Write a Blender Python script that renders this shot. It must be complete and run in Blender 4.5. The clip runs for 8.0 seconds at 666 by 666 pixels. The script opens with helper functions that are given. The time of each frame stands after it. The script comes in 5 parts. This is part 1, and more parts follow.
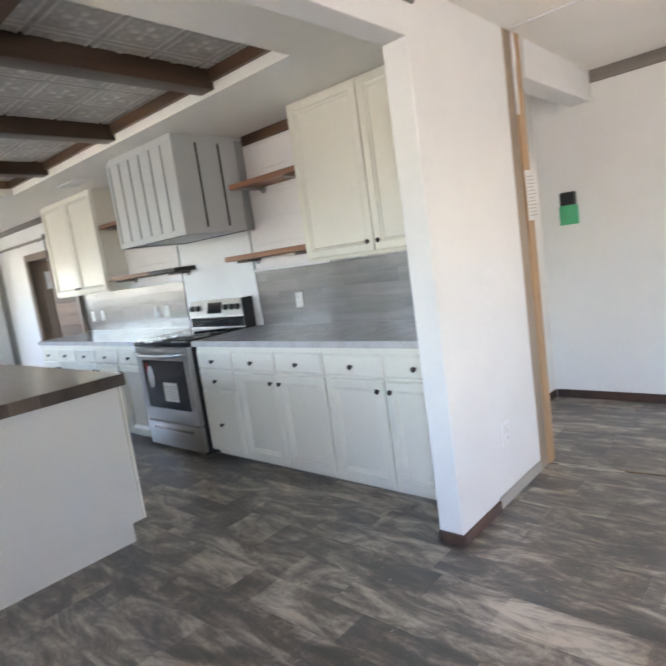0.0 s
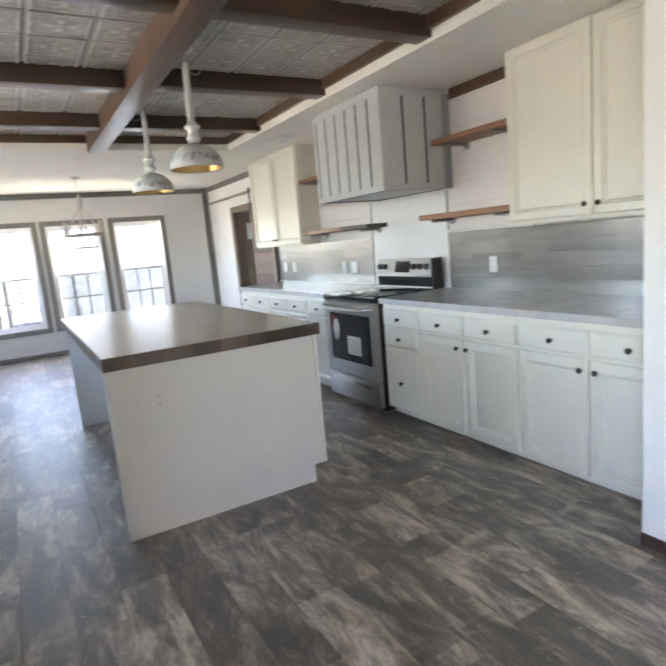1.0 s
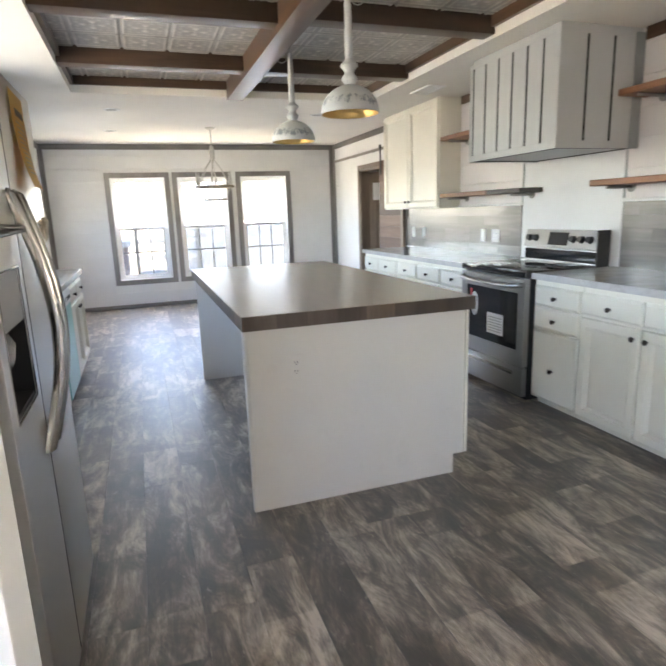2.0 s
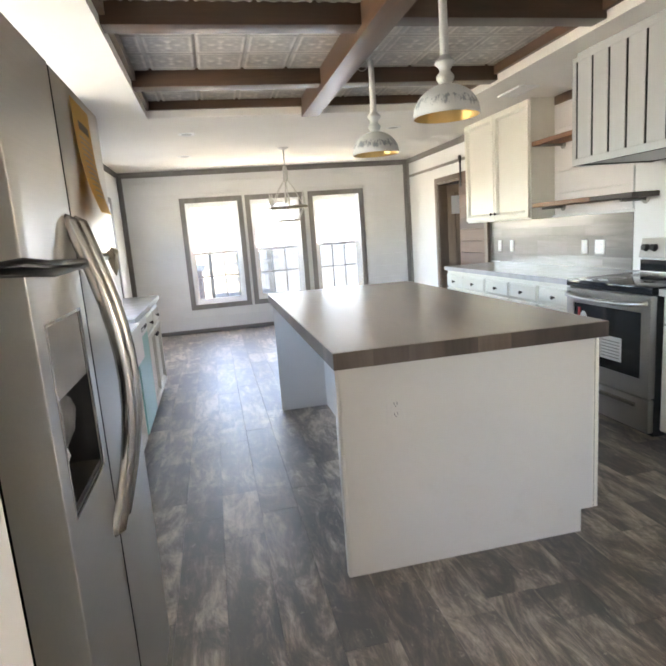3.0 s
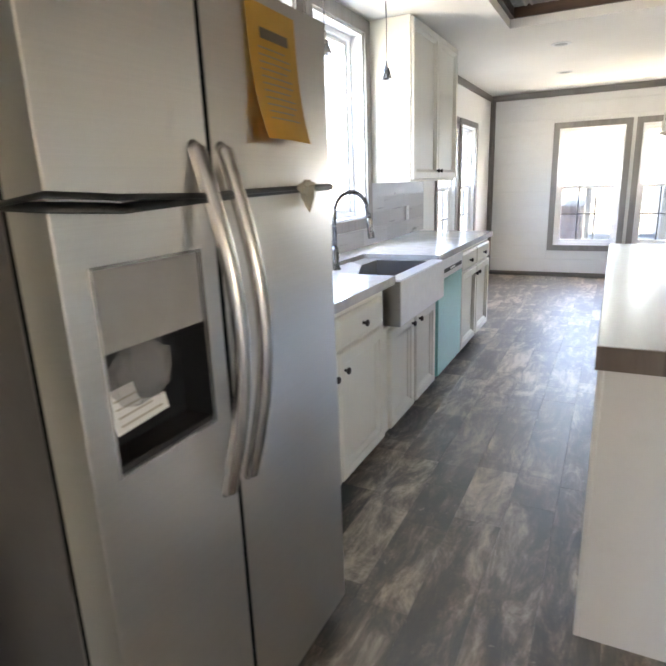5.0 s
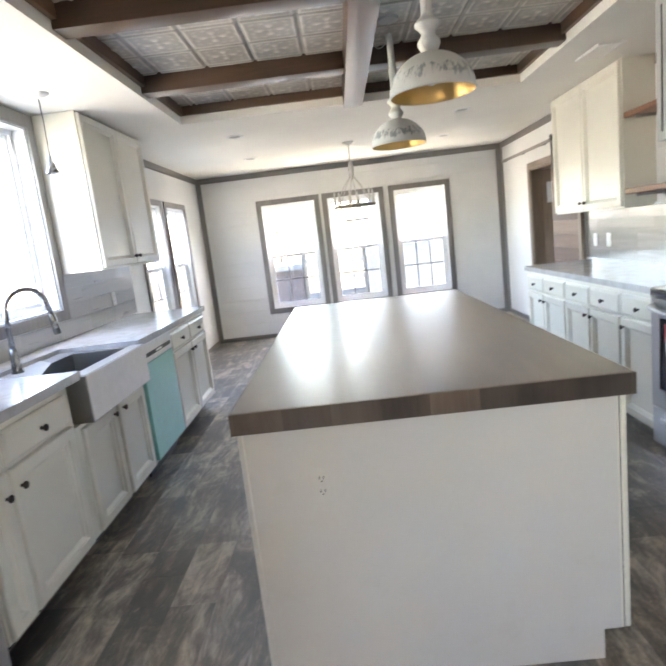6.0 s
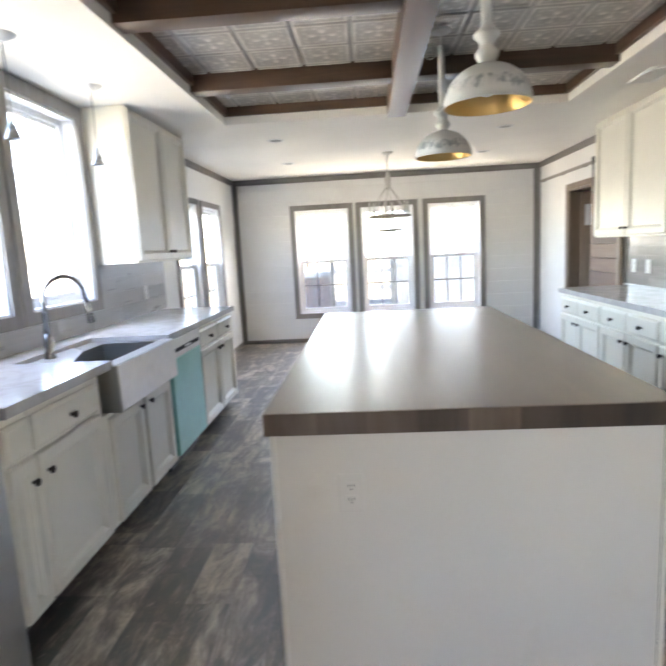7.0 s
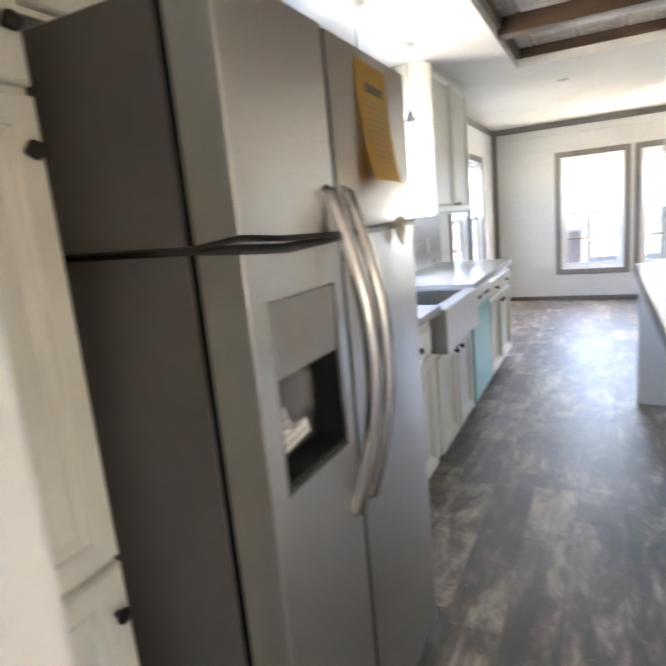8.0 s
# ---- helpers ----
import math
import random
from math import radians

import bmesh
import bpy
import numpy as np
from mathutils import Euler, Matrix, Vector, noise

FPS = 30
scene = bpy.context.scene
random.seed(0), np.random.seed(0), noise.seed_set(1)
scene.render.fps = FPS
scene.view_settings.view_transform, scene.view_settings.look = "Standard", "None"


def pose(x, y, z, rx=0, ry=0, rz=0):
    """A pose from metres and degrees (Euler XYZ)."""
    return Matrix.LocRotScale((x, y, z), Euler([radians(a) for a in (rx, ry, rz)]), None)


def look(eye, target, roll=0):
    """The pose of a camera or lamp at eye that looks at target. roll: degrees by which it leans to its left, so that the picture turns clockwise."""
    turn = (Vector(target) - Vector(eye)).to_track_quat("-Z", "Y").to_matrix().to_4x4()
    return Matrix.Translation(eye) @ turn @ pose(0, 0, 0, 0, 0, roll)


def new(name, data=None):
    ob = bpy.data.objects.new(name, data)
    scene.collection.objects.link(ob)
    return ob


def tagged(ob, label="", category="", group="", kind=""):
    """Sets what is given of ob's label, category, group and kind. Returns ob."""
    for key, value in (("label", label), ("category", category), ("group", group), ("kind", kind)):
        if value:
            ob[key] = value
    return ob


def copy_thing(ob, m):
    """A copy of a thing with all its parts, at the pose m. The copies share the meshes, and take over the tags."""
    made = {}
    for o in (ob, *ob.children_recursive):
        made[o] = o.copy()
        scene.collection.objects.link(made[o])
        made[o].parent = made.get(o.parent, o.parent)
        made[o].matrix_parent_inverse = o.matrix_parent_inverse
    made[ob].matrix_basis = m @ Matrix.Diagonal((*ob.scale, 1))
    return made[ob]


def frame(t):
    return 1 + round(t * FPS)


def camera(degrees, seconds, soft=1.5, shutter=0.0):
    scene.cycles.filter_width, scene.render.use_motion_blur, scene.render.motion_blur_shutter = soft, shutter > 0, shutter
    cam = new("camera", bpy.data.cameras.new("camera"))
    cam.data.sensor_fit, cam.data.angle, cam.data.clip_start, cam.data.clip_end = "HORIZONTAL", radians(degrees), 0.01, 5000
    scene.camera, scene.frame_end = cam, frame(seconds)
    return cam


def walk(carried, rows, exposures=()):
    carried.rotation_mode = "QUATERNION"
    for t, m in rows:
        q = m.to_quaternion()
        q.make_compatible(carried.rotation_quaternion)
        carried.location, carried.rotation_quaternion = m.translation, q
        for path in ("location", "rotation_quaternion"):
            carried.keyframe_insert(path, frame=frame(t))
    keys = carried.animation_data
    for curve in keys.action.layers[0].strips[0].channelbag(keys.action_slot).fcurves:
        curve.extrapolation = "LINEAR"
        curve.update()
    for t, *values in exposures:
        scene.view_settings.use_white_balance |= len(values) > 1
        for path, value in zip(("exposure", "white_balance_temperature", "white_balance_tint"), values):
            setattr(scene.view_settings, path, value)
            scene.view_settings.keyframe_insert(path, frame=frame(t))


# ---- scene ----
cam = camera(62.4, 8.0, soft=2.0, shutter=0.4)
TINT = 20
STOPS = [(0, 5.47, 6850), (1.0, 5.5, 7100), (1.7, 5.59, 7300), (3.5, 5.79, 7600), (4.2, 5.93, 7600), (5.5, 5.79, 7400), (6.5, 5.70, 7250), (7.0, 5.66, 7250), (7.5, 5.70, 7250), (8, 5.93, 7400)]
PATH = [
    (0, (0.042, 0.019, 1.371), (1.502, 1.358, 1.100), -8.0),
    (0.5, (0.034, 0.043, 1.367), (1.269, 1.587, 1.067), -6.3),
    (1, (-0.019, 0.142, 1.364), (0.953, 1.858, 1.030), -5.1),
    (1.5, (-0.096, 0.302, 1.355), (0.689, 2.096, 0.948), -2.8),
    (1.7, (-0.094, 0.384, 1.341), (0.626, 2.198, 0.904), -2.1),
    (2.8, (-0.104, 0.863, 1.344), (0.320, 2.779, 0.957), -3.8),
    (3, (-0.114, 0.890, 1.349), (0.282, 2.817, 0.991), -4.3),
    (3.5, (-0.078, 0.972, 1.362), (0.144, 2.937, 1.063), -5.3),
    (4, (-0.024, 1.033, 1.360), (-0.337, 2.982, 1.038), -7.0),
    (4.2, (-0.004, 1.074, 1.355), (-0.630, 2.937, 0.980), -8.1),
    (5.3, (0.403, 1.324, 1.341), (-0.479, 3.038, 0.810), -2.0),
    (5.5, (0.482, 1.318, 1.350), (-0.180, 3.146, 0.882), -4.0),
    (6, (0.625, 1.300, 1.380), (0.563, 3.269, 1.036), -6.7),
    (6.5, (0.625, 1.300, 1.375), (0.670, 3.275, 1.069), -4.2),
    (7, (0.567, 1.318, 1.369), (0.433, 3.290, 1.064), -3.0),
    (7.5, (0.317, 1.186, 1.333), (-0.208, 3.068, 0.906), -4.2),
    (8, (0.089, 1.109, 1.351), (-0.794, 2.861, 0.961), -5.4),
]
walk(cam, [(t, look(eye, target, roll)) for t, eye, target, roll in PATH], [(t, s, k, TINT) for t, s, k in STOPS])

# ---- plan (metres): x across to the range wall, y towards the dining windows ----
RW, SW, FW = 2.975, -1.30, 9.27        # range wall, sink wall, window wall
CEIL, CEIL2 = 2.378, 2.40              # kitchen ceiling, front room ceiling
TRAY = (-0.515, 2.15, 1.98, 5.84)      # tray in the ceiling
TIN = 2.503                            # height of the tin tiles
PY0, PY1 = 1.24, 1.36                  # partition, header and wall stub
FZ = 0.02                              # finished floor

# ---- world and light ----
world = bpy.data.worlds.new("sky")
scene.world = world
world.use_nodes = True
wn = world.node_tree
sky = wn.nodes.new("ShaderNodeTexSky")
sky.sky_type, sky.sun_disc = 'NISHITA', False
sky.dust_density, sky.ozone_density = 2.0, 1.0
sky.sun_elevation, sky.sun_rotation = radians(45), radians(87)
wn.nodes["Background"].inputs["Strength"].default_value = 0.15
wn.links.new(sky.outputs[0], wn.nodes["Background"].inputs["Color"])
DAY = 0.055
sun = new("sun", bpy.data.lights.new("sun", 'SUN'))
sun.data.energy, sun.data.angle, sun.data.color = 5.0, radians(0.6), (1.0, 0.95, 0.88)
sun.matrix_world = look((20, 6, 20), (0, 7.0, 0))


def window_light(name, x, y, z, rx, rz, w, h, watts, color=(0.95, 0.965, 1.0)):
    """An area lamp added for the sky's light through an opening."""
    lamp = new(name, bpy.data.lights.new(name, 'AREA'))
    lamp.data.shape, lamp.data.size, lamp.data.size_y = 'RECTANGLE', w, h
    lamp.data.energy, lamp.data.color = watts, color
    lamp.matrix_world = pose(x, y, z, rx, 0, rz)
    lamp.visible_camera = True
    return lamp


# ---- materials ----
def material(name, rough=0.5, metal=0.0):
    m = bpy.data.materials.new(name)
    m.use_nodes = True
    b = m.node_tree.nodes["Principled BSDF"]
    b.inputs["Roughness"].default_value, b.inputs["Metallic"].default_value = rough, metal
    return m, m.node_tree, b


def node(nt, kind, **sets):
    n = nt.nodes.new(kind)
    for k, v in sets.items():
        n.inputs[k.replace("_", " ")].default_value = v
    return n


def ramp(nt, fac, stops):
    r = nt.nodes.new("ShaderNodeValToRGB")
    while len(r.color_ramp.elements) < len(stops):
        r.color_ramp.elements.new(0.5)
    for e, (p, c) in zip(r.color_ramp.elements, stops):
        e.position, e.color = p, (*c, 1)
    nt.links.new(fac, r.inputs[0])
    return r.outputs[0]


def coords(nt, scale=(1, 1, 1), local=False, shift=0.0):
    """World or object coordinates, stretched; shift moves them by the object's random number."""
    if local:
        src = nt.nodes.new("ShaderNodeTexCoord").outputs["Object"]
    else:
        src = nt.nodes.new("ShaderNodeNewGeometry").outputs["Position"]
    mp = nt.nodes.new("ShaderNodeMapping")
    mp.inputs["Scale"].default_value = scale
    nt.links.new(src, mp.inputs["Vector"])
    if shift:
        oi = nt.nodes.new("ShaderNodeObjectInfo")
        mul = nt.nodes.new("ShaderNodeMath")
        mul.operation = 'MULTIPLY'
        mul.inputs[1].default_value = shift
        nt.links.new(oi.outputs["Random"], mul.inputs[0])
        nt.links.new(mul.outputs[0], mp.inputs["Location"])
    return mp.outputs[0]


def noise_of(nt, vec, scale, detail=4.0, rough=0.55, dist=0.0):
    n = nt.nodes.new("ShaderNodeTexNoise")
    n.inputs["Scale"].default_value, n.inputs["Detail"].default_value = scale, detail
    n.inputs["Roughness"].default_value, n.inputs["Distortion"].default_value = rough, dist
    nt.links.new(vec, n.inputs["Vector"])
    return n.outputs["Fac"]


def mix(nt, fac, a, b, mode='MIX'):
    n = nt.nodes.new("ShaderNodeMix")
    n.data_type, n.blend_type = 'RGBA', mode
    for sock, v in ((n.inputs[0], fac), (n.inputs[6], a), (n.inputs[7], b)):
        if hasattr(v, "links"):
            nt.links.new(v, sock)
        else:
            sock.default_value = v if isinstance(v, float) else (*v, 1)
    return n.outputs[2]


def bump(nt, b, height, strength=0.2, distance=0.002):
    n = nt.nodes.new("ShaderNodeBump")
    n.inputs["Strength"].default_value, n.inputs["Distance"].default_value = strength, distance
    nt.links.new(height, n.inputs["Height"])
    nt.links.new(n.outputs[0], b.inputs["Normal"])


def rough_of(nt, b, fac, lo, hi):
    n = nt.nodes.new("ShaderNodeMapRange")
    n.inputs[3].default_value, n.inputs[4].default_value = lo, hi
    nt.links.new(fac, n.inputs[0])
    nt.links.new(n.outputs[0], b.inputs["Roughness"])


def painted(name, color, rough=0.5, vary=0.05, grain=60.0, relief=0.08, dirt=0.0):
    """Rolled or sprayed paint: faint blotches, fine relief, a little handling dirt."""
    m, nt, b = material(name, rough)
    c = coords(nt)
    big = noise_of(nt, c, 1.3, 5)
    fine = noise_of(nt, c, grain, 3)
    dark = tuple(v * (1 - 2 * vary) for v in color)
    col = ramp(nt, big, [(0.3, dark), (0.6, color)])
    if dirt:
        spots = noise_of(nt, c, 5.5, 6, 0.7)
        k = ramp(nt, spots, [(0.60, (0, 0, 0)), (0.78, (dirt, dirt, dirt))])
        col = mix(nt, k, col, tuple(v * f for v, f in zip(color, (0.62, 0.58, 0.5))))
    nt.links.new(col, b.inputs["Base Color"])
    rough_of(nt, b, big, rough - 0.06, rough + 0.08)
    bump(nt, b, fine, relief, 0.001)
    return m


def wooden(name, stops, axis="y", rough=0.45, scale=1.0, tone=0.35, relief=0.25, shift=9.0):
    """Wood with grain along one axis of the world, every piece of its own tone."""
    m, nt, b = material(name, rough)
    long, wide = 1.1 * scale, 14.0 * scale
    st = {"x": (long, wide, wide), "y": (wide, long, wide), "z": (wide, wide, long)}[axis]
    c = coords(nt, st, shift=shift)
    g = noise_of(nt, c, 1.0, 8, 0.65, 0.6)
    c2 = coords(nt, tuple(v * 0.28 for v in st), shift=shift * 1.7)
    patch = noise_of(nt, c2, 1.0, 4, 0.6, 0.4)
    both = mix(nt, 0.45, g, patch)
    col = ramp(nt, both, stops)
    oi = nt.nodes.new("ShaderNodeObjectInfo")
    t = ramp(nt, oi.outputs["Random"], [(0.0, (1 - tone,) * 3), (1.0, (1 + tone * 0.5,) * 3)])
    col = mix(nt, 1.0, col, t, 'MULTIPLY')
    nt.links.new(col, b.inputs["Base Color"])
    rough_of(nt, b, g, rough - 0.08, rough + 0.12)
    bump(nt, b, g, relief, 0.002)
    return m


def plain(name, color, rough=0.5, metal=0.0, vary=0.08):
    m, nt, b = material(name, rough, metal)
    n = noise_of(nt, coords(nt), 22.0, 4)
    nt.links.new(ramp(nt, n, [(0.3, tuple(v * (1 - vary) for v in color)), (0.7, color)]), b.inputs["Base Color"])
    rough_of(nt, b, n, max(rough - 0.05, 0.02), rough + 0.06)
    return m


def brushed(name, color, axis="y", rough=0.28):
    """Brushed stainless steel with the brushing along one axis."""
    m, nt, b = material(name, rough, 1.0)
    st = {"x": (1.5, 260, 260), "y": (260, 1.5, 260), "z": (260, 260, 1.5)}[axis]
    n = noise_of(nt, coords(nt, st), 1.0, 3)
    big = noise_of(nt, coords(nt), 2.0, 4)
    nt.links.new(ramp(nt, n, [(0.3, tuple(v * 0.96 for v in color)), (0.7, color)]), b.inputs["Base Color"])
    rough_of(nt, b, big, rough - 0.03, rough + 0.05)
    bump(nt, b, n, 0.03, 0.0004)
    return m


M_WALL = painted("white_wall_paint", (0.80, 0.80, 0.78), 0.6, 0.03, 90, 0.10, 0.12)
M_CEIL = painted("ceiling_paint", (0.86, 0.835, 0.775), 0.8, 0.03, 120, 0.2)
M_SHIP = painted("white_shiplap_paint", (0.78, 0.78, 0.77), 0.5, 0.04, 40, 0.12, 0.10)
M_SHIP2 = painted("rosy_white_shiplap_paint", (0.77, 0.735, 0.72), 0.5, 0.04, 40, 0.12, 0.10)
M_CAB = painted("cream_cabinet_paint", (0.75, 0.725, 0.635), 0.40, 0.03, 30, 0.05, 0.15)
M_PANEL = painted("white_panel_paint", (0.64, 0.625, 0.585), 0.45, 0.03, 50, 0.06, 0.18)
M_HOOD = painted("grey_hood_paint", (0.52, 0.535, 0.53), 0.42, 0.05, 40, 0.08, 0.2)
M_HOODSTRIP = painted("hood_wall_strip_paint", (0.30, 0.32, 0.32), 0.42, 0.05, 40, 0.08)
# matt near-black for gaps: their shade is put into the colour
M_HOODIN = plain("dark_gap_matt", (0.010, 0.010, 0.0095), 0.9)
M_HOODIN.node_tree.nodes["Principled BSDF"].inputs["Specular IOR Level"].default_value = 0.15
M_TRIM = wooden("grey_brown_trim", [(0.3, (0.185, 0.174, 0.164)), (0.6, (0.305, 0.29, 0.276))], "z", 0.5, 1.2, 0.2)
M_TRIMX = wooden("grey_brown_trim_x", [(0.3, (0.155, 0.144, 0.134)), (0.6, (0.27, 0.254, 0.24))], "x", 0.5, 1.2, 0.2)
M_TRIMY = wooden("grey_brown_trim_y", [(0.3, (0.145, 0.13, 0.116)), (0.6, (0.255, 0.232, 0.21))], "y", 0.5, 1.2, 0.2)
M_BASE = wooden("dark_baseboard", [(0.3, (0.045, 0.026, 0.02)), (0.65, (0.11, 0.06, 0.045))], "x", 0.45, 1.5, 0.2)
M_BEAMX = wooden("beam_wood_x", [(0.25, (0.034, 0.020, 0.013)), (0.5, (0.085, 0.050, 0.031)), (0.75, (0.19, 0.112, 0.070))], "x", 0.32, 0.9, 0.3)
M_BEAMY = wooden("beam_wood_y", [(0.25, (0.045, 0.025, 0.015)), (0.5, (0.125, 0.067, 0.039)), (0.75, (0.27, 0.15, 0.088))], "y", 0.32, 0.9, 0.3)
M_SHELF = wooden("shelf_wood", [(0.25, (0.17, 0.075, 0.04)), (0.5, (0.30, 0.14, 0.075)), (0.75, (0.42, 0.22, 0.13))], "y", 0.45, 1.3, 0.2)
M_STUD = wooden("raw_stud_wood", [(0.25, (0.36, 0.215, 0.11)), (0.5, (0.48, 0.30, 0.16)), (0.75, (0.60, 0.42, 0.26))], "z", 0.6, 1.2, 0.15)
M_BARN = wooden("barn_door_wood", [(0.2, (0.10, 0.055, 0.035)), (0.5, (0.22, 0.125, 0.085)), (0.8, (0.34, 0.23, 0.17))], "y", 0.55, 1.0, 0.45)
M_BARNZ = wooden("brown_door_wood", [(0.2, (0.13, 0.09, 0.066)), (0.5, (0.25, 0.185, 0.14)), (0.8, (0.36, 0.285, 0.225))], "z", 0.5, 1.0, 0.2)
M_SPLASH = wooden("grey_plank_laminate", [(0.25, (0.105, 0.096, 0.090)), (0.45, (0.175, 0.158, 0.146)), (0.6, (0.265, 0.244, 0.226)), (0.75, (0.40, 0.375, 0.35))], "y", 0.30, 0.75, 0.14, 0.05)
for coat, v in (("Coat Weight", 0.8), ("Coat Roughness", 0.16), ("Coat IOR", 1.6)):
    M_SPLASH.node_tree.nodes["Principled BSDF"].inputs[coat].default_value = v
M_ISLTOP = wooden("brown_laminate_top", [(0.3, (0.075, 0.06, 0.047)), (0.5, (0.125, 0.10, 0.08)), (0.7, (0.20, 0.165, 0.135))], "y", 0.40, 0.5, 0.1, 0.03)
for coat, v in (("Coat Weight", 1.0), ("Coat Roughness", 0.27), ("Coat IOR", 1.95)):
    M_ISLTOP.node_tree.nodes["Principled BSDF"].inputs[coat].default_value = v
M_ISLEDGE = wooden("brown_edge_band", [(0.40, (0.022, 0.014, 0.010)), (0.47, (0.055, 0.038, 0.028)), (0.54, (0.12, 0.092, 0.072)), (0.60, (0.20, 0.162, 0.135))], "z", 0.4, 0.17, 0.1, 0.03)
edge = M_ISLEDGE.node_tree
cut = edge.nodes.new("ShaderNodeVectorMath")
cut.operation = 'FLOOR'
edge.links.new(coords(edge, (7.3, 5.1, 0.0)), cut.inputs[0])
tone = edge.nodes.new("ShaderNodeTexWhiteNoise")
edge.links.new(cut.outputs[0], tone.inputs["Vector"])
shade = edge.nodes["Principled BSDF"].inputs["Base Color"]
edge.links.new(mix(edge, 1.0, shade.links[0].from_socket, ramp(edge, tone.outputs["Value"], [(0.0, (0.62, 0.60, 0.60)), (0.5, (1.0, 1.0, 1.0)), (1.0, (1.55, 1.5, 1.4))]), 'MULTIPLY'), shade)
M_STEEL = brushed("stainless_steel", (0.64, 0.62, 0.59), "y", 0.33)
M_STEELR = brushed("range_stainless", (0.43, 0.42, 0.41), "y", 0.28)
M_STEELZ = brushed("stainless_bar", (0.50, 0.49, 0.475), "z", 0.22)
M_SINK = brushed("sink_steel", (0.46, 0.46, 0.46), "y", 0.30)
M_NICKEL = plain("dark_nickel", (0.30, 0.305, 0.31), 0.26, 1.0)
M_CHROME = plain("brushed_nickel", (0.66, 0.66, 0.65), 0.18, 1.0)
M_BRONZE = plain("dark_bronze", (0.055, 0.042, 0.036), 0.35, 0.7)
M_BLACK = plain("black_plastic", (0.018, 0.018, 0.02), 0.35)
M_CASE = plain("fridge_case_grey", (0.105, 0.096, 0.088), 0.45, 0.0, 0.15)
M_GLASSTOP = plain("black_ceramic_glass", (0.012, 0.013, 0.016), 0.07)
M_GREYPL = plain("grey_plastic", (0.36, 0.35, 0.335), 0.4)
M_PANELGREY = plain("dispenser_grey", (0.29, 0.285, 0.275), 0.38)
M_DISP = plain("dark_grey_plastic", (0.17, 0.165, 0.16), 0.35)
M_PLATE = plain("white_plastic", (0.82, 0.82, 0.80), 0.35)
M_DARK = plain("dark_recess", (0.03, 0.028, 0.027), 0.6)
M_TEAL = plain("teal_film", (0.26, 0.60, 0.54), 0.30)
M_YELLOW = plain("yellow_card", (0.72, 0.43, 0.085), 0.5)
M_INK = plain("grey_ink", (0.20, 0.17, 0.12), 0.6)
M_PAPER = plain("white_paper", (0.82, 0.82, 0.81), 0.6)
M_RED = plain("red_print", (0.55, 0.03, 0.03), 0.5)
M_GREEN = plain("green_tape", (0.07, 0.42, 0.20), 0.5)
M_VINYL = plain("white_vinyl", (0.84, 0.85, 0.86), 0.35)
M_GOLD = plain("gold_lining", (0.66, 0.44, 0.17), 0.34, 0.85)
M_STRAP = plain("black_strap", (0.015, 0.016, 0.016), 0.3)
M_TAPE = plain("masking_tape", (0.46, 0.41, 0.32), 0.6)
M_FILM = plain("milky_film", (0.86, 0.845, 0.82), 0.3)
M_WICK = plain("white_wash_iron", (0.62, 0.61, 0.58), 0.5)


def floor_material():
    """Weathered vinyl plank: short printed boards, dark brown and pale worn patches drawn out along the plank."""
    m, nt, b = material("weathered_plank_vinyl", 0.4)
    c = coords(nt, (8.0, 1.5, 9.0), shift=31.0)
    grain = noise_of(nt, c, 1.6, 12, 0.78, 0.5)
    worn = noise_of(nt, coords(nt, (5.0, 1.9, 4.0), shift=17.0), 1.5, 10, 0.74, 0.9)
    flecks = noise_of(nt, coords(nt, (15, 8, 9), shift=5.0), 2.2, 7, 0.74, 0.8)
    # boards printed on the sheet: one random tone for each stretch of plank
    step = nt.nodes.new("ShaderNodeVectorMath")
    step.operation = 'FLOOR'
    nt.links.new(coords(nt, (0.0, 2.1, 0.0), shift=40.0), step.inputs[0])
    block = nt.nodes.new("ShaderNodeTexWhiteNoise")
    block.noise_dimensions = '3D'
    nt.links.new(step.outputs[0], block.inputs["Vector"])
    lift = ramp(nt, block.outputs["Value"], [(0.0, (0.42,) * 3), (0.55, (0.48,) * 3), (0.8, (0.525,) * 3), (1.0, (0.60,) * 3)])
    tone = mix(nt, 0.34, mix(nt, 0.58, grain, worn), lift)
    base = ramp(nt, tone, [(0.436, (0.008, 0.0055, 0.0035)), (0.467, (0.038, 0.0275, 0.0185)), (0.498, (0.108, 0.083, 0.058)),
                           (0.53, (0.28, 0.226, 0.168)), (0.572, (0.52, 0.445, 0.355))])
    pale = ramp(nt, flecks, [(0.615, (0, 0, 0)), (0.68, (0.7, 0.7, 0.7))])
    col = mix(nt, pale, base, (0.44, 0.39, 0.32))
    nt.links.new(col, b.inputs["Base Color"])
    rough_of(nt, b, grain, 0.34, 0.55)
    b.inputs["Coat Weight"].default_value, b.inputs["Coat Roughness"].default_value, b.inputs["Coat IOR"].default_value = 1.0, 0.49, 2.1
    b.inputs["Specular IOR Level"].default_value = 0.25
    bump(nt, b, grain, 0.10, 0.002)
    return m


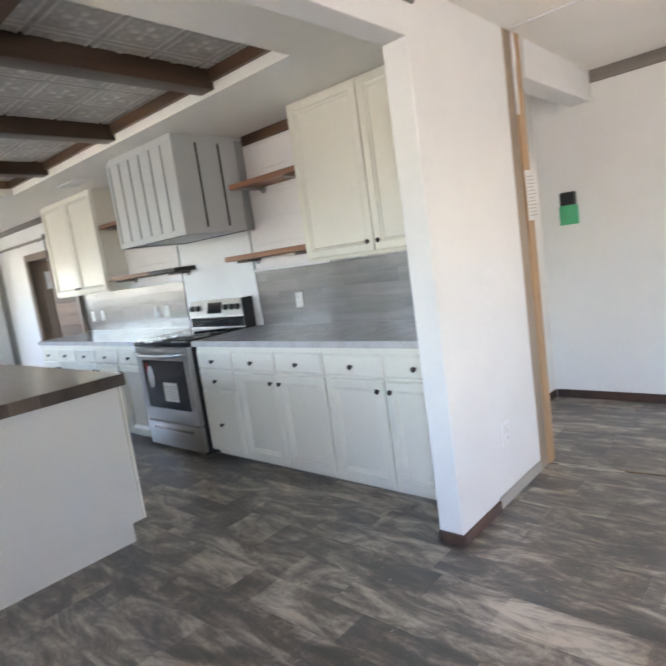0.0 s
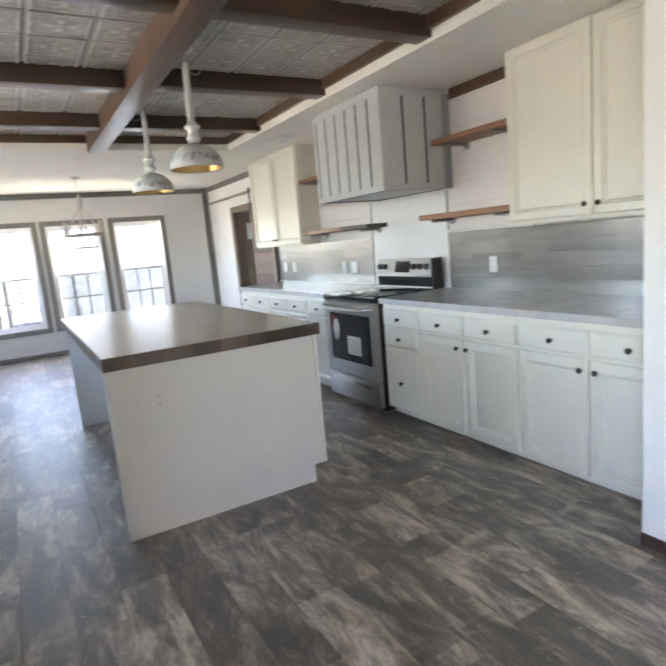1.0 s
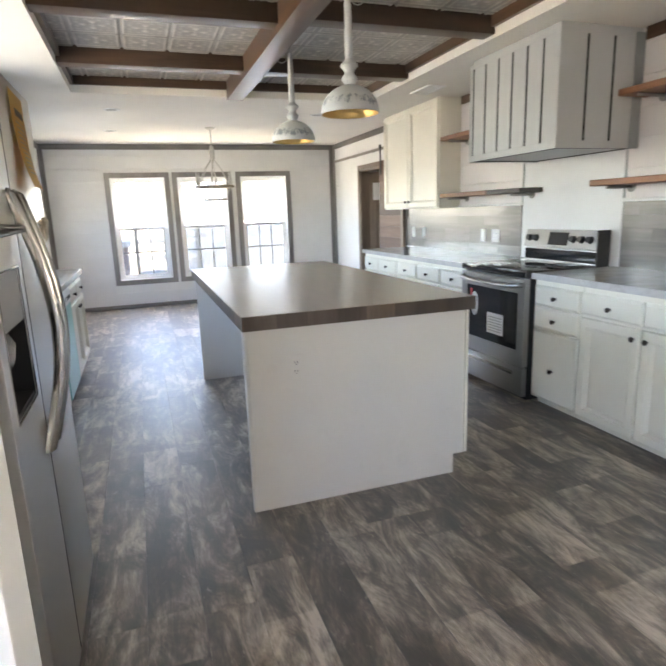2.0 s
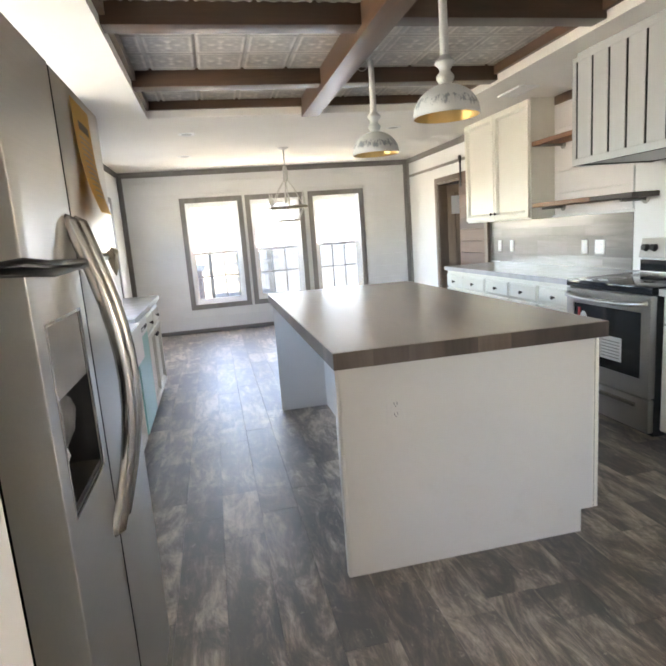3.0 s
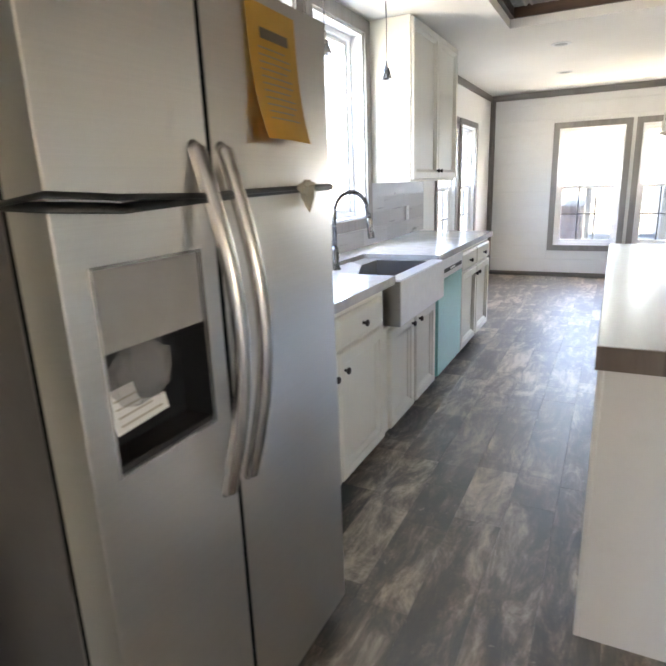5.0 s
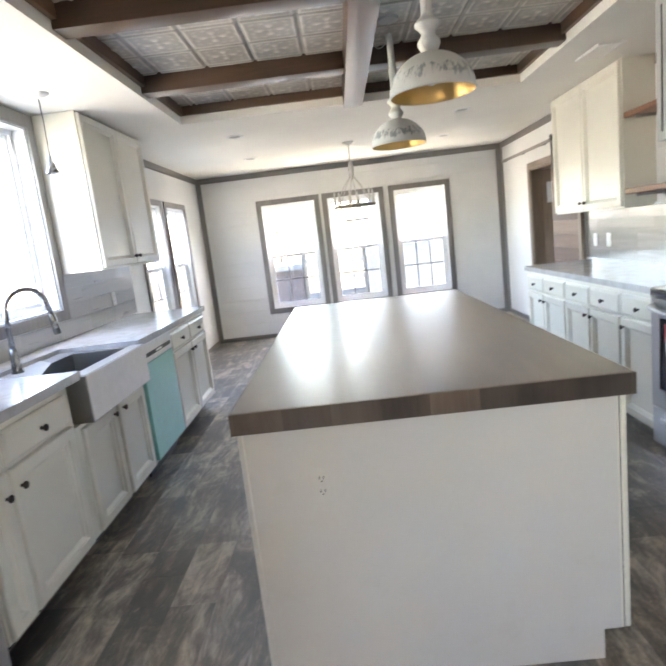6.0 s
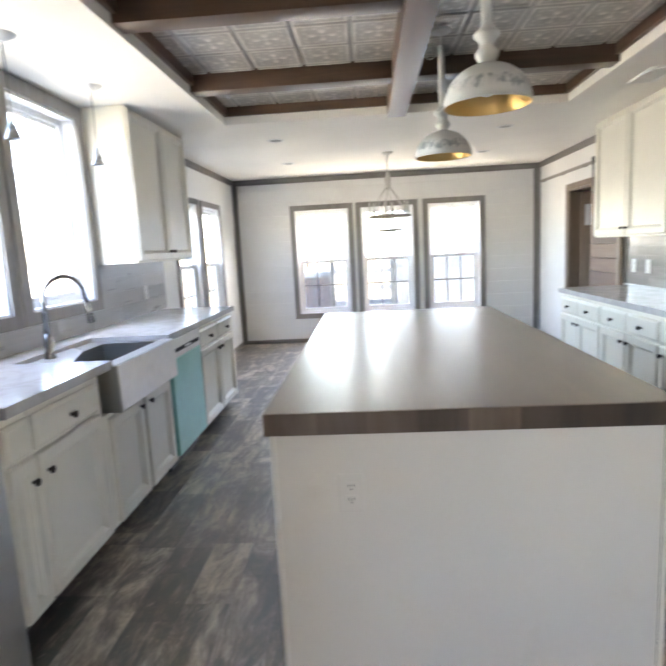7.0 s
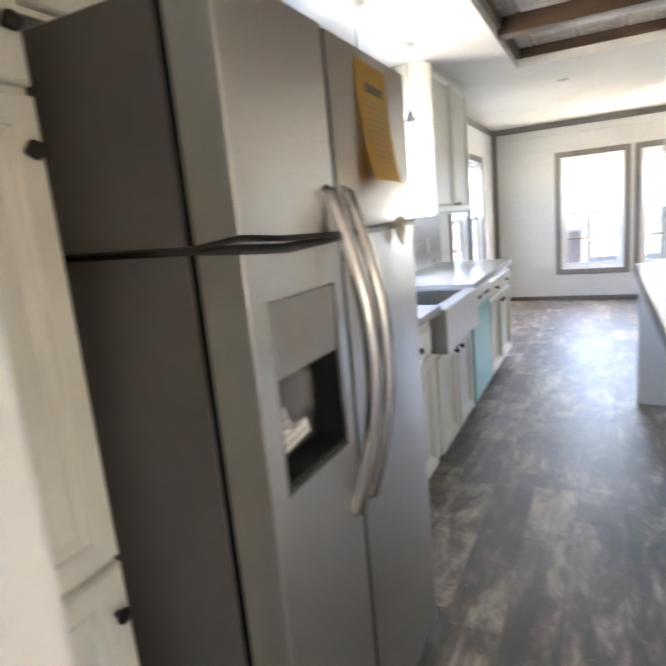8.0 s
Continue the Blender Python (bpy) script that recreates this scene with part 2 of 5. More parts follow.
def marble_material():
    m, nt, b = material("marble_laminate", 0.16)
    c = coords(nt)
    warp = noise_of(nt, c, 2.2, 6, 0.6, 1.5)
    vein = ramp(nt, warp, [(0.44, (0.52, 0.51, 0.505)), (0.495, (0.44, 0.42, 0.405)), (0.53, (0.50, 0.49, 0.485)), (0.8, (0.60, 0.59, 0.585))])
    fine = noise_of(nt, c, 9.0, 6)
    nt.links.new(mix(nt, 0.25, vein, ramp(nt, fine, [(0.3, (0.42, 0.42, 0.42)), (0.7, (0.62, 0.61, 0.60))])), b.inputs["Base Color"])
    rough_of(nt, b, fine, 0.13, 0.22)
    return m


def tin_material():
    """Antiqued tin: white rubbed over grey, more grey in patches; darker in the recesses, lighter on the ridges."""
    m, nt, b = material("antique_tin", 0.42, 0.25)
    c = coords(nt)
    rub = noise_of(nt, c, 9, 3, 0.5)
    big = noise_of(nt, c, 2.4, 4)
    col = ramp(nt, mix(nt, 0.35, rub, big), [(0.30, (0.46, 0.43, 0.39)), (0.48, (0.64, 0.60, 0.55)), (0.66, (0.76, 0.725, 0.67))])
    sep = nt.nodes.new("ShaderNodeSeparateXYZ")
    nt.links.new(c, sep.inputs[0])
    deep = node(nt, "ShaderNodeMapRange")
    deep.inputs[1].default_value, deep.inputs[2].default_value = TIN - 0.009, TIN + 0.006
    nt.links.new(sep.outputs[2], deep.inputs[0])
    # tone by height: above 1 on the ridges, below 1 in the recesses
    depth_tone = ramp(nt, deep.outputs[0], [(0.0, (1.25,) * 3), (0.35, (1.12,) * 3), (0.62, (0.88,) * 3), (0.8, (0.66,) * 3)])
    nt.links.new(mix(nt, 1.0, col, depth_tone, 'MULTIPLY'), b.inputs["Base Color"])
    rough_of(nt, b, rub, 0.32, 0.6)
    bump(nt, b, rub, 0.06, 0.001)
    return m


def shade_material():
    """White enamel, rubbed through to slate in short upright strokes."""
    m, nt, b = material("distressed_enamel", 0.5)
    c = coords(nt, (64, 64, 7), local=True)
    n = noise_of(nt, c, 1.0, 5, 0.7)
    band = noise_of(nt, coords(nt, (5, 5, 14), local=True), 1.0, 3)
    sep = nt.nodes.new("ShaderNodeSeparateXYZ")
    nt.links.new(nt.nodes.new("ShaderNodeTexCoord").outputs["Object"], sep.inputs[0])
    zone = ramp(nt, sep.outputs[2], [(0.02, (0.0,) * 3), (0.045, (0.16,) * 3), (0.07, (0.16,) * 3), (0.10, (0.02,) * 3)])
    k = ramp(nt, mix(nt, 1.0, mix(nt, 0.3, n, band), zone, 'ADD'), [(0.62, (0, 0, 0)), (0.69, (0.9, 0.9, 0.9))])
    nt.links.new(mix(nt, k, (0.66, 0.67, 0.65), (0.25, 0.28, 0.30)), b.inputs["Base Color"])
    bump(nt, b, n, 0.15, 0.002)
    return m


def glass_material():
    m = bpy.data.materials.new("window_glass")
    m.use_nodes = True
    nt = m.node_tree
    nt.nodes.clear()
    out = nt.nodes.new("ShaderNodeOutputMaterial")
    mx = nt.nodes.new("ShaderNodeMixShader")
    tr, gl = nt.nodes.new("ShaderNodeBsdfTransparent"), nt.nodes.new("ShaderNodeBsdfGlossy")
    tr.inputs[0].default_value = (0.96, 0.98, 0.98, 1)
    gl.inputs["Roughness"].default_value = 0.02
    mx.inputs[0].default_value = 0.06
    nt.links.new(tr.outputs[0], mx.inputs[1])
    nt.links.new(gl.outputs[0], mx.inputs[2])
    nt.links.new(mx.outputs[0], out.inputs[0])
    return m


def screen_material():
    m, nt, b = material("insect_screen", 0.7)
    b.inputs["Base Color"].default_value = (0.05, 0.055, 0.06, 1)
    b.inputs["Alpha"].default_value = 0.6
    return m


def clear_plastic():
    m, nt, b = material("clear_plastic", 0.15)
    b.inputs["Base Color"].default_value = (0.42, 0.42, 0.42, 1)
    b.inputs["Alpha"].default_value = 0.35
    return m


M_FLOOR, M_MARBLE, M_TIN, M_SHADE = floor_material(), marble_material(), tin_material(), shade_material()
M_GLASS, M_SCREEN, M_BAG = glass_material(), screen_material(), clear_plastic()


# ---- mesh helpers ----
def box(bm, x0, x1, y0, y1, z0, z1, bevel=0.0, segs=2):
    """A box added to bm, with rounded edges."""
    made = bmesh.ops.create_cube(bm, size=1.0, matrix=Matrix.LocRotScale(((x0 + x1) / 2, (y0 + y1) / 2, (z0 + z1) / 2), None, (x1 - x0, y1 - y0, z1 - z0)))
    if bevel:
        edges = list({e for v in made["verts"] for e in v.link_edges})
        bmesh.ops.bevel(bm, geom=edges, offset=bevel, segments=segs, profile=0.6, affect='EDGES')
    return bm


def cells(bm, xs, ys, holes, place, depth):
    """A slab cut through by rectangular holes: (x0, x1, y0, y1) in its own plane; place(u, v, w) gives the point, w from 0 to depth."""
    us = sorted({*xs, *(h for hole in holes for h in hole[:2])})
    vs = sorted({*ys, *(h for hole in holes for h in hole[2:])})
    us = [u for u in us if xs[0] <= u <= xs[-1]]
    vs = [v for v in vs if ys[0] <= v <= ys[-1]]
    full = lambda i, j: 0 <= i < len(us) - 1 and 0 <= j < len(vs) - 1 and not any(
        h[0] - 1e-6 <= us[i] and us[i + 1] <= h[1] + 1e-6 and h[2] - 1e-6 <= vs[j] and vs[j + 1] <= h[3] + 1e-6 for h in holes)
    cache = {}

    def vert(i, j, w):
        if (i, j, w) not in cache:
            cache[i, j, w] = bm.verts.new(place(us[i], vs[j], w))
        return cache[i, j, w]
    for i in range(len(us) - 1):
        for j in range(len(vs) - 1):
            if not full(i, j):
                continue
            for w in (0, depth):
                bm.faces.new([vert(*k, w) for k in ((i, j), (i + 1, j), (i + 1, j + 1), (i, j + 1))])
            for di, dj, a, b in ((-1, 0, (i, j), (i, j + 1)), (1, 0, (i + 1, j), (i + 1, j + 1)), (0, -1, (i, j), (i + 1, j)), (0, 1, (i, j + 1), (i + 1, j + 1))):
                if not full(i + di, j + dj):
                    bm.faces.new([vert(*a, 0), vert(*b, 0), vert(*b, depth), vert(*a, depth)])
    bmesh.ops.recalc_face_normals(bm, faces=bm.faces)
    return bm


def rings(bm, x0, x1, z0, z1, profile):
    """A panel in the x-z plane that faces -y: a stack of rectangles (inset, y), closed at both ends."""
    last = None
    first = None
    for inset, y in profile:
        ring = [bm.verts.new((x, y, z)) for x, z in ((x0 + inset, z0 + inset), (x1 - inset, z0 + inset), (x1 - inset, z1 - inset), (x0 + inset, z1 - inset))]
        if last:
            for k in range(4):
                bm.faces.new((last[k], last[(k + 1) % 4], ring[(k + 1) % 4], ring[k]))
        else:
            first = ring
        last = ring
    bm.faces.new(last)
    bm.faces.new(list(reversed(first)))
    return bm


def lathe(bm, profile, segs=20, m=Matrix()):
    """A turned shape from (radius, height) pairs round z."""
    prev = None
    for r, z in profile:
        ring = [bm.verts.new(m @ Vector((r * math.cos(a), r * math.sin(a), z))) for a in (2 * math.pi * k / segs for k in range(segs))]
        if prev:
            for k in range(segs):
                bm.faces.new((prev[k], prev[(k + 1) % segs], ring[(k + 1) % segs], ring[k]))
        prev = ring
    bmesh.ops.recalc_face_normals(bm, faces=bm.faces)
    return bm


def tube(bm, points, radius, segs=10, flat=1.0):
    """A bar swept along points; flat squeezes its section across."""
    points = [Vector(p) for p in points]
    prev, side = None, None
    for k, p in enumerate(points):
        way = (points[min(k + 1, len(points) - 1)] - points[max(k - 1, 0)]).normalized()
        if side is None:
            side = way.orthogonal().normalized()
        side = (side - way * side.dot(way)).normalized()
        up = way.cross(side)
        ring = [bm.verts.new(p + (side * math.cos(a) + up * math.sin(a) * flat) * radius) for a in (2 * math.pi * i / segs for i in range(segs))]
        if prev:
            for i in range(segs):
                bm.faces.new((prev[i], prev[(i + 1) % segs], ring[(i + 1) % segs], ring[i]))
        else:
            bm.faces.new(list(reversed(ring)))
        prev = ring
    bm.faces.new(prev)
    return bm


def smooth_faces(bm, limit=0.7):
    for f in bm.faces:
        f.smooth = True
    for e in bm.edges:
        e.smooth = len(e.link_faces) != 2 or e.calc_face_angle(0.0) < limit


def mesh_of(name, bm, mat, smooth=False):
    if smooth:
        smooth_faces(bm)
    me = bpy.data.meshes.new(name)
    bm.to_mesh(me)
    bm.free()
    me.materials.append(mat)
    return me


def part(name, bm, mat, parent, label="", smooth=False):
    """One mesh under a thing or a part, in the thing's own coordinates."""
    ob = new(name, mesh_of(name, bm, mat, smooth))
    ob.parent = parent
    return tagged(ob, label)


def thing(name, m, label, category, group="", kind=""):
    ob = new(name)
    ob.empty_display_size = 0.1
    ob.matrix_basis = m
    return tagged(ob, label, category, group, kind)


def solid(name, bm, mat, label, category, kind="structure", group="", smooth=False):
    return tagged(new(name, mesh_of(name, bm, mat, smooth)), label, category, group, kind)


def B():
    return bmesh.new()


def on_range(y, x=RW):
    """Pose of a thing on the range wall: its own x runs towards -y, its front looks to -x."""
    return pose(x, y, 0, 0, 0, -90)


def on_sink(y, x=SW):
    return pose(x, y, 0, 0, 0, 90)


# ---- the large structure ----
HALL = 4.37
BACK = -2.6
floor = solid("floor", cells(B(), (SW - 0.15, HALL + 0.15), (BACK - 0.15, FW + 0.15), [], lambda u, v, w: (u, v, w + FZ - 0.106), 0.1), M_DARK, "weathered grey-brown plank floor", "floor")

solid("ceiling", cells(B(), (SW, RW + 0.12), (PY1, FW), [TRAY], lambda u, v, w: (u, v, CEIL + w), 0.05), M_CEIL, "off-white painted ceiling round a recessed tray", "ceiling")
solid("ceiling_front", box(B(), SW, HALL, BACK, PY0, CEIL2, CEIL2 + 0.05), M_CEIL, "off-white painted ceiling of the front room", "ceiling")
bm = B()
x0, x1, y0, y1 = TRAY
cells(bm, (x0 - 0.06, x1 + 0.06), (y0 - 0.06, y1 + 0.06), [TRAY], lambda u, v, w: (u, v, CEIL + 0.051 + w), TIN + 0.03 - CEIL - 0.051)
solid("tray_side", bm, M_CEIL, "white upright sides of the ceiling tray", "ceiling")

# tin tiles with a bead border and a flower in each, one sheet
N, T = 32, 0.305
tx0, ty0 = 0.535 - 4 * T, y0 - 0.08
nx, ny = int(math.ceil((x1 + 0.05 - tx0) / T)), int(math.ceil((y1 + 0.05 - ty0) / T))
gu, gv = np.meshgrid(np.arange(nx * N + 1), np.arange(ny * N + 1), indexing="ij")
pu, pv = (gu % N) / N - 0.5 + 0.5 / N, (gv % N) / N - 0.5 + 0.5 / N
rr, aa = np.hypot(pu, pv), np.arctan2(pv, pu)
edge = np.maximum(abs(pu), abs(pv))
height = 0.006 * np.exp(-((edge - 0.435) / 0.02) ** 2) - 0.008 * (edge > 0.475)
height += 0.0065 * np.clip(np.cos(4 * aa), 0, 1) ** 0.7 * np.exp(-((rr - 0.17) / 0.075) ** 2)
height += 0.005 * np.exp(-(rr / 0.04) ** 2) + 0.004 * np.clip(np.cos(8 * aa) * np.cos(30 * rr), 0, 1) * np.exp(-((rr - 0.36) / 0.07) ** 2)
gx, gy = tx0 + gu * T / N, ty0 + gv * T / N
keep = np.column_stack([gx.ravel(), gy.ravel(), (TIN + 0.003 - height).ravel()])
w = ny * N + 1
ii, jj = np.meshgrid(np.arange(nx * N), np.arange(ny * N), indexing="ij")
quads = np.stack([ii * w + jj, ii * w + jj + 1, (ii + 1) * w + jj + 1, (ii + 1) * w + jj], -1).reshape(-1, 4)
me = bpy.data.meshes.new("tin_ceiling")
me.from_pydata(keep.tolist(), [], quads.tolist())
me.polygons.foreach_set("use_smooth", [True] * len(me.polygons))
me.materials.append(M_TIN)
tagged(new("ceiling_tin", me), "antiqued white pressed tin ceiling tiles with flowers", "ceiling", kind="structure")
solid("roof", box(B(), SW - 0.15, HALL + 0.15, BACK - 0.15, FW + 0.15, 2.60, 2.68), M_CEIL, "closed roof deck over the rooms", "roof")


def beam(x0, x1, y0, y1, z0, z1, mat, label):
    bm = box(B(), x0, x1, y0, y1, z0, z1, 0.004)
    return solid("ceiling_beam", bm, mat, label, "beam", "", "ceiling beams", True)


BW = 0.125
for y, y2 in ((2.66, 2.66), (3.93, 3.83), (5.03, 5.03)):
    beam(x0, 0.774, y - BW / 2, y + BW / 2, 2.398, TIN + 0.014, M_BEAMX, "dark-stained wooden cross beam under the tin ceiling")
    beam(0.916, x1, y2 - BW / 2, y2 + BW / 2, 2.398, TIN + 0.014, M_BEAMX, "dark-stained wooden cross beam under the tin ceiling")
beam(0.772, 0.918, y0, y1 + 0.02, 2.355, TIN + 0.014, M_BEAMY, "long stained wooden centre beam of the tray")
for a, b, c, d, mt in ((x0, x0 + 0.03, y0, y1, M_BEAMY), (x1 - 0.03, x1, y0, y1, M_BEAMY), (x0 + 0.03, x1 - 0.03, y1 - 0.03, y1, M_BEAMX), (x0 + 0.03, x1 - 0.03, y0, y0 + 0.03, M_BEAMX)):
    solid("tray_board", box(B(), a, b, c, d, CEIL + 0.06, TIN + 0.014, 0.003), mt, "brown stained board lining the tray", "trim")

# walls; openings: (along, along, z, z)
SINKWIN = [(3.34, 4.063), (4.242, 4.965)]
SIDEWIN = [(6.72, 7.44), (7.64, 8.36)]
BACKWIN = (-1.5, -0.2)
# unseen opening added in the hall wall, only to let fill light in
HALLFILL = (-1.7, -1.05)
DOOR = (7.30, 8.13)
sink_holes = [(a, b, 1.10, 2.285) for a, b in SINKWIN] + [(a, b, 0.55, 1.92) for a, b in SIDEWIN] + [(*BACKWIN, 0.75, 1.95)]
solid("wall_sink", cells(B(), (BACK, FW), (0.0, 2.6), sink_holes, lambda u, v, w: (SW - w, u, v), 0.15), M_WALL, "white painted wall with windows over the sink", "wall")
WIN = [(-0.43, 0.325), (0.505, 1.235), (1.445, 2.165)]
WZ = (0.44, 1.915)
win_holes = [(a, b, *WZ) for a, b in WIN]
wall_window = solid("wall_window", cells(B(), (SW - 0.15, HALL + 0.15), (0.0, 2.6), win_holes, lambda u, v, w: (u, FW + w, v), 0.15), M_WALL, "white dining wall with three tall windows", "wall")
wall_range = solid("wall_range", cells(B(), (PY1, FW), (0.0, 2.6), [(*DOOR, 0.0, 1.90)], lambda u, v, w: (RW + w, u, v), 0.12), M_WALL, "white painted wall behind the range", "wall")
solid("wall_partition", box(B(), 2.04, 2.95, PY0, PY1, 0, 2.6, 0.004), M_WALL, "white wall end at the kitchen entry, unfinished edge", "wall")
solid("wall_header", box(B(), SW, 2.04, PY0, PY1, 2.187, 2.60, 0.004), M_WALL, "white header over the kitchen entry", "wall")
solid("wall_stub", box(B(), SW, -0.302, PY0, 1.358, 0, 2.187, 0.005), M_WALL, "white wall stub beside the tall cabinet", "wall")
solid("wall_hall_end", box(B(), 3.10, HALL, 1.66, 1.78, 0, 2.6), M_WALL, "white hall end wall", "wall")
solid("wall_hall_side", cells(B(), (BACK, FW), (0, 2.6), [(*HALLFILL, 1.05, 1.90)], lambda u, v, w: (HALL + w, u, v), 0.12), M_WALL, "white hall wall with a dark baseboard", "wall")
solid("wall_back", cells(B(), (SW - 0.15, HALL + 0.15), (0, 2.6), [], lambda u, v, w: (u, BACK - w, v), 0.12), M_WALL, "white wall of the front room", "wall")
solid("soffit_hall", box(B(), 3.222, HALL, PY0, PY1 + 0.03, 2.195, 2.60, 0.004), M_WALL, "white boxed soffit under the hall ceiling", "soffit")
solid("ceiling_hall", box(B(), RW + 0.12, HALL, PY1 + 0.03, FW, 2.37, 2.45), M_CEIL, "off-white hall ceiling", "ceiling")


def stick(name, x0, x1, y0, y1, z0, z1, mat, label, bevel=0.004, category="trim"):
    return solid(name, box(B(), x0, x1, y0, y1, z0, z1, bevel, 1), mat, label, category)


# crown, corner battens, baseboards
g = 0.018
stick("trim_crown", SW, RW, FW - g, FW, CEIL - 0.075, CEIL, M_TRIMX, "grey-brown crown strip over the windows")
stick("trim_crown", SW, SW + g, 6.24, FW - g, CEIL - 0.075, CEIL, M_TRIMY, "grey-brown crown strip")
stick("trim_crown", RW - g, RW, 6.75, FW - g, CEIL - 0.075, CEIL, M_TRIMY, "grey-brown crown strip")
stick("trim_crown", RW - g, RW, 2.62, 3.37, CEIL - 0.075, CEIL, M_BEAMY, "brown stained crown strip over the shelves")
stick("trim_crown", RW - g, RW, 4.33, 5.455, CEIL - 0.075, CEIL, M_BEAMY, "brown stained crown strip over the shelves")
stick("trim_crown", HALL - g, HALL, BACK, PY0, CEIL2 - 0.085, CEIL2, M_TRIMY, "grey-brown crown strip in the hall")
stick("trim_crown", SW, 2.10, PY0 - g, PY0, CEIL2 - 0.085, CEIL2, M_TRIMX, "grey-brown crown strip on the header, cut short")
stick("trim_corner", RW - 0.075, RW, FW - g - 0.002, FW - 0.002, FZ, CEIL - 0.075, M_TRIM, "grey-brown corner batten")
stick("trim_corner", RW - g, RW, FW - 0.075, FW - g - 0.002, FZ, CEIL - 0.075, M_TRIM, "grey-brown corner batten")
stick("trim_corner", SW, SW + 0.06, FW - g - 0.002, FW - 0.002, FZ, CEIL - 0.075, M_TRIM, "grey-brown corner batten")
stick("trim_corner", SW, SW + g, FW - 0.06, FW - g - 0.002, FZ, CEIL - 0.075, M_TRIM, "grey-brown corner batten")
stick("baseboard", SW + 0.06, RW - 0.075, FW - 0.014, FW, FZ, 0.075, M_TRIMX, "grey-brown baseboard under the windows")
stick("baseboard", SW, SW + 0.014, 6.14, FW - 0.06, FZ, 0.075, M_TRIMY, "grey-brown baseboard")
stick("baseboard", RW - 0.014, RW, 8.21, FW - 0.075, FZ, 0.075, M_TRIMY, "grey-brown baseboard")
stick("baseboard", HALL - 0.014, HALL, BACK, 1.645, FZ, 0.085, M_BASE, "dark brown baseboard in the hall")
stick("baseboard", 3.26, HALL - 0.014, 1.646, 1.66, FZ, 0.085, M_BASE, "dark brown baseboard in the hall")
stick("baseboard", 2.026, 2.04, PY0 - 0.014, PY1, FZ, 0.075, M_BASE, "dark brown baseboard round the wall end")
stick("baseboard", 2.04, 2.41, PY0 - 0.014, PY0, FZ, 0.075, M_BASE, "short piece of dark brown baseboard, broken off")
M_BARE = painted("bare_plasterboard", (0.46, 0.43, 0.375), 0.8, 0.10, 40, 0.3, 0.4)
stick("baseboard", 2.41, 2.95, PY0 - 0.006, PY0, FZ, 0.085, M_BARE, "bare strip of wall where the baseboard is missing")
M_STUD2 = wooden("greyed_stud_wood", [(0.25, (0.22, 0.165, 0.115)), (0.5, (0.33, 0.255, 0.185)), (0.75, (0.42, 0.34, 0.26))], "z", 0.6, 1.2, 0.15)
for a, b, c, d, mt in ((2.952, 3.040, PY0 - 0.004, PY1 + 0.02, M_STUD2), (3.052, 3.135, PY0 - 0.012, PY1 + 0.06, M_STUD), (3.135, 3.205, PY0 + 0.03, PY1 + 0.06, M_STUD2)):
    solid("stud", box(B(), a, b, c, d, FZ, CEIL2, 0.004), mt, "bare wooden stud at the open wall edge", "stud", "structure", "bare studs")
rnd = random.Random(4)
for za, zb in ((1.98, CEIL2 - 0.01),):
    pts = [(3.049 + rnd.uniform(-0.006, 0.006), PY0 - 0.008, za + (zb - za) * k / 9) for k in range(10)]
    bead = tube(B(), pts, 0.012, 8, 0.8)
    for v in bead.verts:
        v.co += Vector((1, 1, 0)) * (0.006 * noise.noise(v.co * 26))
    solid("caulk", bead, M_VINYL, "smeared white caulk in the seam between the studs", "caulk", smooth=True)
# the open floor seam between the two halves, with torn underlay and a tan strip left in it
M_SEAM = plain("seam_dark", (0.03, 0.026, 0.022), 0.8)
M_TORN = painted("torn_underlay", (0.50, 0.46, 0.40), 0.7, 0.1, 50, 0.3, 0.4)
M_TAN = wooden("tan_strip_wood", [(0.3, (0.20, 0.125, 0.06)), (0.7, (0.32, 0.21, 0.11))], "y", 0.6, 1.2, 0.15)


def ragged(y0, y1, x0, x1, wide, thick, seed):
    """A flat torn strip along the seam, its edges uneven, tapering out at both ends."""
    bm, rn, n = B(), random.Random(seed), 14
    rows = []
    for k in range(n + 1):
        f = k / n
        h = wide * (0.25 + 0.75 * math.sin(math.pi * f)) / 2
        x, y = x0 + (x1 - x0) * f + rn.uniform(-0.002, 0.002), y0 + (y1 - y0) * f
        lift = FZ + thick * (1 + 0.6 * math.sin(5 * f + seed))
        rows.append([bm.verts.new(p) for p in ((x - h * rn.uniform(0.7, 1.2), y, FZ), (x - h * 0.6, y, lift), (x + h * 0.6, y, lift), (x + h * rn.uniform(0.7, 1.2), y, FZ))])
    for p, q in zip(rows, rows[1:]):
        for u in range(3):
            bm.faces.new((p[u], p[u + 1], q[u + 1], q[u]))
    bmesh.ops.recalc_face_normals(bm, faces=bm.faces[:])
    return bm


o = thing("threshold", pose(0, 0, 0), "rough open floor seam with torn pale underlay", "threshold", "", "structure")
part("seam", ragged(1.30, -0.6, 3.055, 3.195, 0.012, 0.002, 1), M_SEAM, o, "dark open seam")
part("underlay", ragged(1.19, 1.03, 3.068, 3.080, 0.042, 0.005, 2), M_TORN, o, "torn pale underlay")
part("underlay", ragged(1.06, 0.84, 3.066, 3.086, 0.032, 0.005, 5), M_TORN, o, "torn pale underlay")
part("strip", ragged(0.96, 0.05, 3.084, 3.158, 0.020, 0.006, 3), M_TAN, o, "tan wooden strip")
